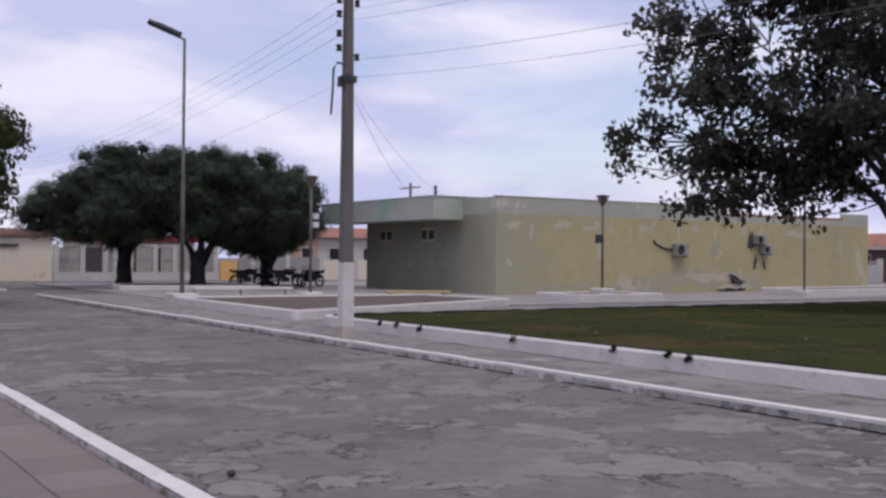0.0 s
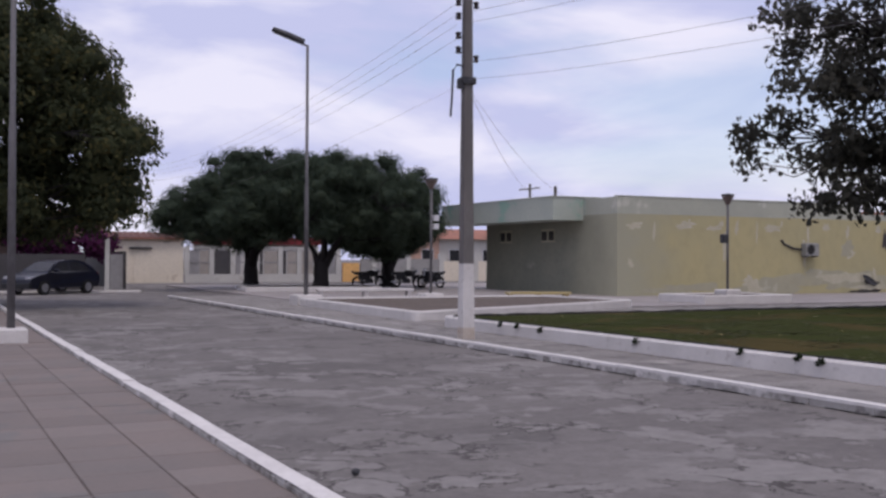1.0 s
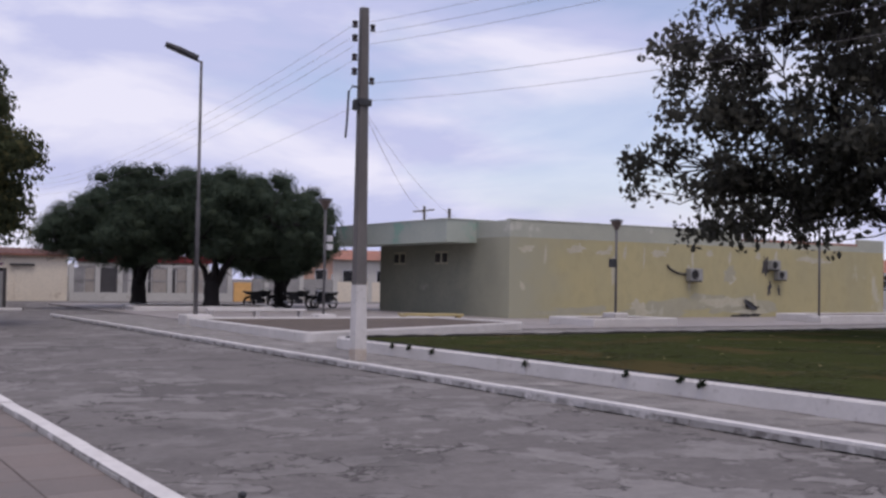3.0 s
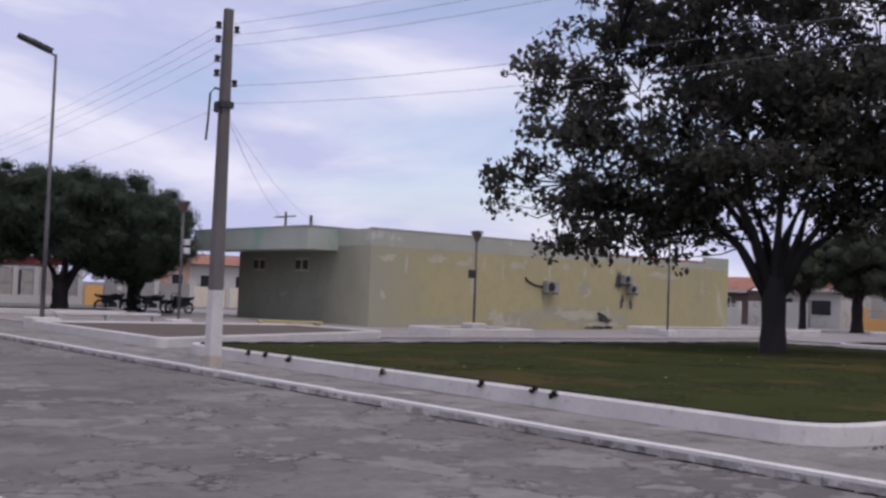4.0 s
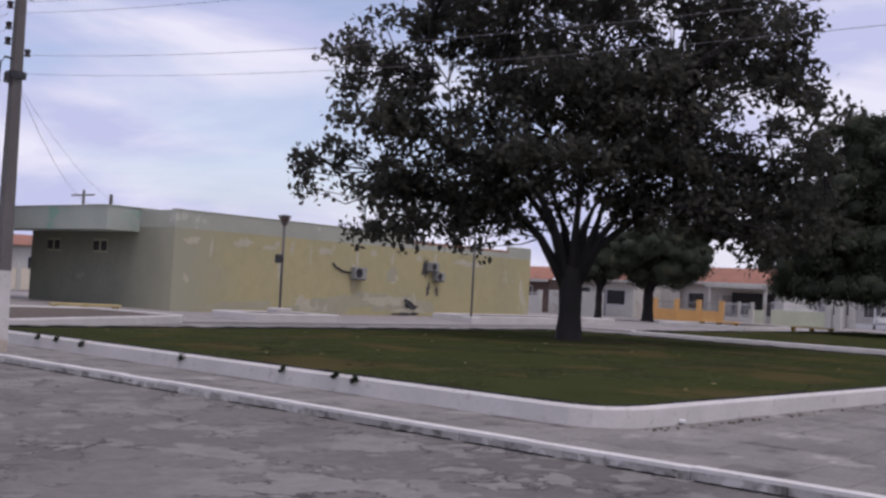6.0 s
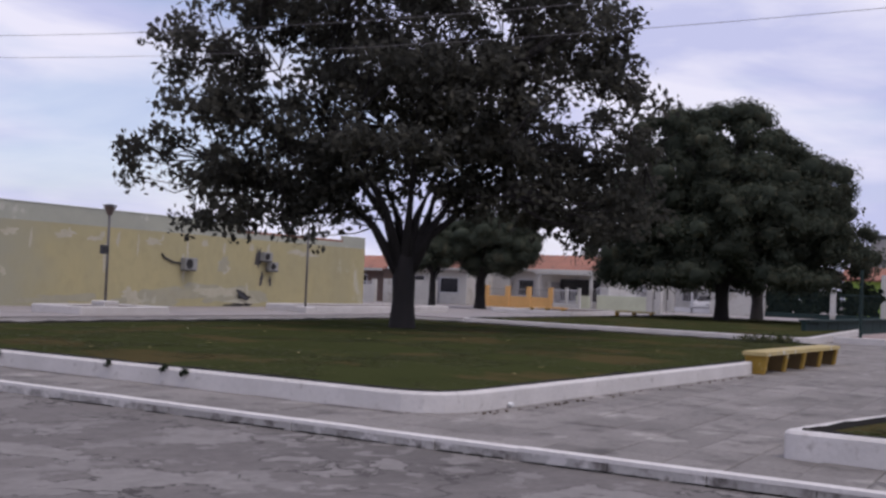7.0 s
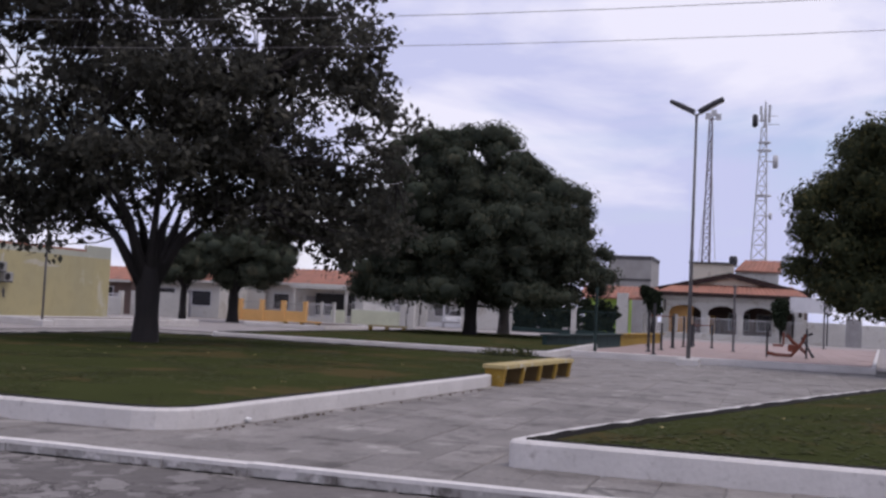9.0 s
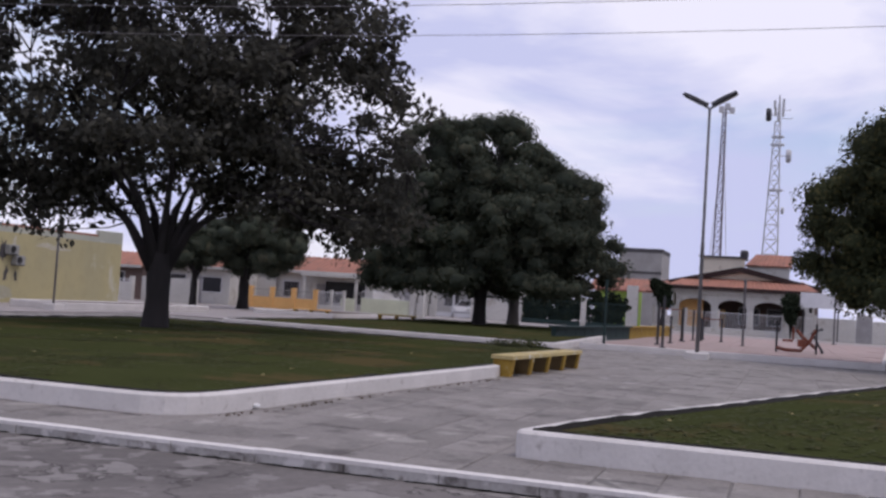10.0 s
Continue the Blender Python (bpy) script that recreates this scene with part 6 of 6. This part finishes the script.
def car(at, rz, paint, label):
    """A small hatchback, nose towards -X."""
    t = thing("car", at, label, "car", "", rz)
    low_ = [(-1.9, 0.28), (-2.04, 0.38), (-2.08, 0.52), (-2.02, 0.66), (-1.85, 0.76), (-1.5, 0.86), (-1.05, 0.93), (0.3, 0.97), (1.5, 1.0), (1.86, 0.97), (1.98, 0.82), (2.0, 0.55), (1.92, 0.3)]
    vs, fs = [], []
    n_ = len(low_)
    for s in (-1, 1):
        vs += [(x, s * (0.84 if 0.4 < z < 0.97 else 0.78), z) for x, z in low_]
    fs = [tuple(range(n_)), tuple(range(2 * n_ - 1, n_ - 1, -1))] + [(i, n_ + i, n_ + (i + 1) % n_, (i + 1) % n_) for i in range(n_)]
    body = part("body", MB().add(vs, fs), M[paint], t)
    cab = [(-1.1, 0.92, 0.77), (-0.7, 1.2, 0.68), (-0.3, 1.40, 0.61), (0.2, 1.48, 0.58), (0.8, 1.49, 0.58), (1.3, 1.40, 0.60), (1.65, 1.2, 0.66), (1.88, 0.96, 0.75)]
    vs = [(x, s * w, z) for s in (-1, 1) for x, z, w in cab]
    n_ = len(cab)
    part("cabin", MB().add(vs, [tuple(range(n_)), tuple(range(2 * n_ - 1, n_ - 1, -1))] + [(i, n_ + i, n_ + (i + 1) % n_, (i + 1) % n_) for i in range(n_)]), M[paint], t)
    for s in (-1, 1):
        for q in ([(-0.82, 1.0), (-0.3, 1.36), (0.22, 1.39), (0.22, 1.0)], [(0.3, 1.0), (0.3, 1.39), (0.75, 1.41), (1.3, 1.22), (1.42, 1.02)]):
            part("side_window", MB().add([(x, s * (0.755 - (z - 0.95) * 0.30 + 0.012), z) for x, z in q], [tuple(range(len(q)))]), M["window"], t)
        part("chrome_strip", MB().add([(x, s * (0.765 - (z - 0.95) * 0.30 + 0.02), z) for x, z in ((-0.9, 0.955), (1.5, 0.965), (1.5, 1.0), (-0.86, 0.99))], [(0, 1, 2, 3)]), M["chrome_strip"], t)
        part("headlight", MB().box(-2.0, s * 0.62 - 0.16, 0.62, -1.86, s * 0.62 + 0.16, 0.78, 0.03), M["chrome_strip"], t)
        part("tail_light", MB().box(1.86, s * 0.66 - 0.13, 0.72, 1.97, s * 0.66 + 0.13, 0.95, 0.02), M["moto_red"], t)
        part("mirror", MB().box(-0.75, s * 0.9 - 0.09, 0.98, -0.6, s * 0.9 + 0.09, 1.1, 0.03), M[paint], t)
        for x in (-1.28, 1.25):
            wheel(t, x, s * 0.76, 0.3, 0.2)
    part("windscreen", MB().add([(-0.98, -0.66, 1.012), (-0.98, 0.66, 1.012), (-0.4, 0.56, 1.405), (-0.4, -0.56, 1.405)], [(0, 1, 2, 3)]), M["window"], t)
    part("bumper", MB().box(-2.1, -0.8, 0.28, -1.98, 0.8, 0.52, 0.04), M["moto_black"], t)
    return t


car((5.4, 49.0, 0), 39, "car_paint", "small dark blue hatchback parked at the street corner")
car((88.2, 26.2, 0.1), 0, "white_metal", "pale car parked behind the barred gate")


def motorbike(at, rz, colour, label):
    t = thing("motorbike", at, label, "motorbike", "motorbikes under the thorn trees", rz)
    for x in (-0.62, 0.62):
        w = part("wheel", MB().tube([(x + 0.27 * math.cos(k * math.pi / 9), 0, 0.30 + 0.27 * math.sin(k * math.pi / 9)) for k in range(19)], 0.06, 6), M["tyre"], t)
        part("hub", MB().tube([(x, -0.05, 0.3), (x, 0.05, 0.3)], 0.08, 8), M["rim"], w)
    part("front_mudguard", MB().tube([(-0.62 + 0.36 * math.cos(a * 0.3), 0, 0.30 + 0.36 * math.sin(a * 0.3)) for a in range(2, 9)], 0.05, 6), M[colour], t)
    part("leg_shield", MB().box(-0.42, -0.2, 0.35, -0.3, 0.2, 0.9, 0.04), M[colour], t)
    part("side_cover", MB().box(0.0, -0.16, 0.42, 0.55, 0.16, 0.70, 0.05), M[colour], t)
    part("fork", MB().tube([(-0.62, 0, 0.3), (-0.42, 0, 0.85), (-0.36, 0, 1.02)], 0.035, 6), M["rim"], t)
    part("handlebar", MB().tube([(-0.25, -0.34, 1.05), (-0.36, -0.1, 1.02), (-0.36, 0.1, 1.02), (-0.25, 0.34, 1.05)], 0.02, 6), M["moto_black"], t)
    part("engine", MB().box(-0.18, -0.13, 0.25, 0.2, 0.13, 0.52, 0.05), M["dark_metal"], t)
    part("tank", MB().ball((-0.12, 0, 0.76), (0.32, 0.19, 0.18)), M[colour], t)
    part("seat", MB().box(0.08, -0.15, 0.70, 0.78, 0.15, 0.86, 0.04), M["moto_black"], t)
    part("tail", MB().add([(0.4, -0.1, 0.6), (0.4, 0.1, 0.6), (0.95, 0.07, 0.82), (0.95, -0.07, 0.82), (0.4, -0.1, 0.7), (0.4, 0.1, 0.7), (0.92, 0.07, 0.9), (0.92, -0.07, 0.9)], [(3, 2, 1, 0), (4, 5, 6, 7), (0, 1, 5, 4), (1, 2, 6, 5), (2, 3, 7, 6), (3, 0, 4, 7)]), M[colour], t)
    part("headlight", MB().ball((-0.5, 0, 0.88), 0.1), M["chrome_strip"], t)
    part("swing_arm", MB().tube([(0.1, 0.08, 0.35), (0.62, 0.08, 0.3)], 0.03, 6), M["dark_metal"], t)
    part("exhaust", MB().tube([(0.0, -0.12, 0.3), (0.3, -0.14, 0.27), (0.85, -0.15, 0.36)], 0.045, 7), M["rim"], t)
    return t


motorbike((21.2, 50.9, PAVE), 170, "moto_black", "black motorbike parked beside the thorn trees")
motorbike((23.2, 50.6, PAVE), 160, "moto_black", "dark motorbike parked near a tree trunk")
motorbike((24.3, 49.9, PAVE), 15, "moto_dark", "dark blue motorbike parked near a tree trunk")


# ---- small things ----
rl = random.Random(5)
lt = thing("litter", (12.3, 6.0, PAVE), "small crumpled white litter on the paving", "litter")
part("scrap", MB().ball((0, 0, 0.035), (0.06, 0.05, 0.035), 7, 5), M["litter"], lt)
for y, z, s in ((18.81, 0.28, 0.04), (18.14, 0.28, 0.05), (17.25, 0.26, 0.075), (14.27, 0.26, 0.07), (11.78, 0.29, 0.04), (10.66, 0.31, 0.045), (10.26, 0.28, 0.05)):
    w = thing("weed_tuft", (10.74, y, z), "dark weed tuft hanging over the bed border", "weed", "weeds along the border")
    rng = np.random.default_rng(int(y * 10))
    vs, qd = leaves([(0.0, 0, 0.02), (-0.02, 0.03, -0.03), (-0.01, -0.03, 0.0)], [s, s, s], 30, 0.05, rng)
    c_ = new("tuft", fast_mesh("tuft", vs, qd, M["leaf_hedge"]))
    c_.parent = w
pb = MB()
for i in range(60):
    x, y = 11.3 + 9.6 * rl.random() ** 1.3, 0
    y = 6.0 - (x - 11.3) * 0.082 - rl.uniform(0.02, 0.18)
    s = rl.uniform(0.008, 0.03)
    pb.ball((x, y, PAVE + s * 0.4), (s, s, s * 0.6), 5, 4)
solid("rubble", pb, M["soil"], "loose dark crumbs along the bed border", "rubble", "stuff")
stn = thing("stone", (2.94, 7.32, 0.0), "small dark stone on the road", "stone")
part("lump", MB().ball((0, 0, 0.03), (0.035, 0.03, 0.03), 7, 5), M["dark_metal"], stn)

fl_ = random.Random(77)
for poly, base, n_ in ((in1, 0.26, 26), (in2, 0.29, 22)):
    for _ in range(n_):
        x, y = fl_.uniform(11.5, 24), fl_.uniform(min(p[1] for p in poly), max(p[1] for p in poly))
        if inside((x, y), poly) and edge_gap(x, y, poly) > 0.3:
            z = mound(x, y, poly, base) + 0.045
            w = thing("fallen_leaf", (x, y, z), "pale dry fallen leaf on the grass", "leaf", "fallen leaves on the lawn", fl_.uniform(0, 360))
            part("blade", MB().add([(-0.06, 0, 0), (0, -0.03, 0.012), (0.06, 0, 0.004), (0, 0.03, 0.012)], [(0, 1, 2), (0, 2, 3)]), M["yellow_top"], w)

# ---- paving pieces ----
slab_meshes = []
for k in range(4):         # four worn slabs: corners a little down, edges rounded off
    q = random.Random(60 + k)
    dz = [q.uniform(-0.008, 0.004) for _ in range(4)]
    g_ = [q.uniform(0.003, 0.012) for _ in range(4)]
    c4 = ((g_[0], g_[1]), (0.8 - g_[2], g_[1]), (0.8 - g_[2], 0.6 - g_[3]), (g_[0], 0.6 - g_[3]))
    i4 = ((g_[0] + 0.012, g_[1] + 0.012), (0.788 - g_[2], g_[1] + 0.012), (0.788 - g_[2], 0.588 - g_[3]), (g_[0] + 0.012, 0.588 - g_[3]))
    vs = [(x, y, -0.05) for x, y in c4] + [(x, y, z - 0.007) for (x, y), z in zip(c4, dz)] + [(x, y, z) for (x, y), z in zip(i4, dz)]
    slab_meshes.append(MB().add(vs, [(8, 9, 10, 11)] + [(r + a, r + (a + 1) % 4, r + 4 + (a + 1) % 4, r + 4 + a) for r in (0, 4) for a in range(4)]).mesh("paving_slab", M["concrete"]))
gp = random.Random(12)
joined = MB()
made = 0
for i in range(42):
    for j in range(-18, 71):
        x, y = KX + 0.17 + 0.8 * i, j * 0.6
        if x > 41.8 or (y > 27.5 and x > 12.0) or (inside((x + 0.4, y + 0.3), in1) and edge_gap(x + 0.4, y + 0.3, in1) > 1.0) or (inside((x + 0.4, y + 0.3), in2) and edge_gap(x + 0.4, y + 0.3, in2) > 1.0):
            continue
        near = (x < 22.0 and 1.4 < y < 6.3) or (x < 10.4 and -2 < y < 20)
        z = PAVE + gp.uniform(-0.008, 0.004)
        if near and made < 300:
            o = new("paving_slab", slab_meshes[gp.randrange(4)])
            o.parent = pave_plaza
            o.location = (x, y, z)
            made += 1
        else:
            joined.box(x + 0.004, y + 0.004, z - 0.05, x + 0.796, y + 0.596, z)
tagged(part("paving_slabs", joined, M["concrete"], pave_plaza, "grey concrete paving slabs"), kind="stuff")
far_pave = MB().box(42.8, -59, 0.0, 129.0, 59, 0.097).box(12.4, 28.1, 0.0, 42.8, 59, 0.085)
part("far_paving", far_pave, M["plaza_far"], pave_plaza, "grey concrete ground beyond the beds")
tile_mesh = MB().box(0.008, 0.008, -0.05, 0.592, 0.592, 0.0, 0.005).mesh("paving_tile", M["tile_pink"])
joined = MB()
made = 0
for i in range(24):
    for j in range(-8, 72):
        x, y = LX - 0.16 - 0.6 * (i + 1), j * 0.6
        z = PAVE + gp.uniform(-0.005, 0.003)
        if i < 9 and 3 < y < 19.5 and made < 300:
            o = new("paving_tile", tile_mesh)
            o.parent = pave_side
            o.location = (x, y, z)
            made += 1
        else:
            joined.box(x + 0.008, y + 0.008, z - 0.05, x + 0.592, y + 0.592, z)
tagged(part("paving_tiles", joined, M["tile_pink"], pave_side, "pinkish paving tiles"), kind="stuff")
court_tile = MB().box(0.01, 0.01, -0.05, 0.99, 0.99, 0.0).mesh("court_tile", M["court"])
cj = MB()
for i in range(38):
    for j in range(-4, 11):
        x, y = CX0 + 0.2 + i, CY0 + 0.2 + j
        if y < CY0 + 0.14 + CS * (x - CX0) or y > CY1 - 1.0:
            continue
        if i < 16:
            o = new("court_tile", court_tile)
            o.parent = court
            o.location = (x, y, CZ)
        else:
            cj.box(x + 0.01, y + 0.01, CZ - 0.05, x + 0.99, y + 0.99, CZ)
tagged(part("court_tiles", cj, M["court"], court, "pinkish court tiles"), kind="stuff")
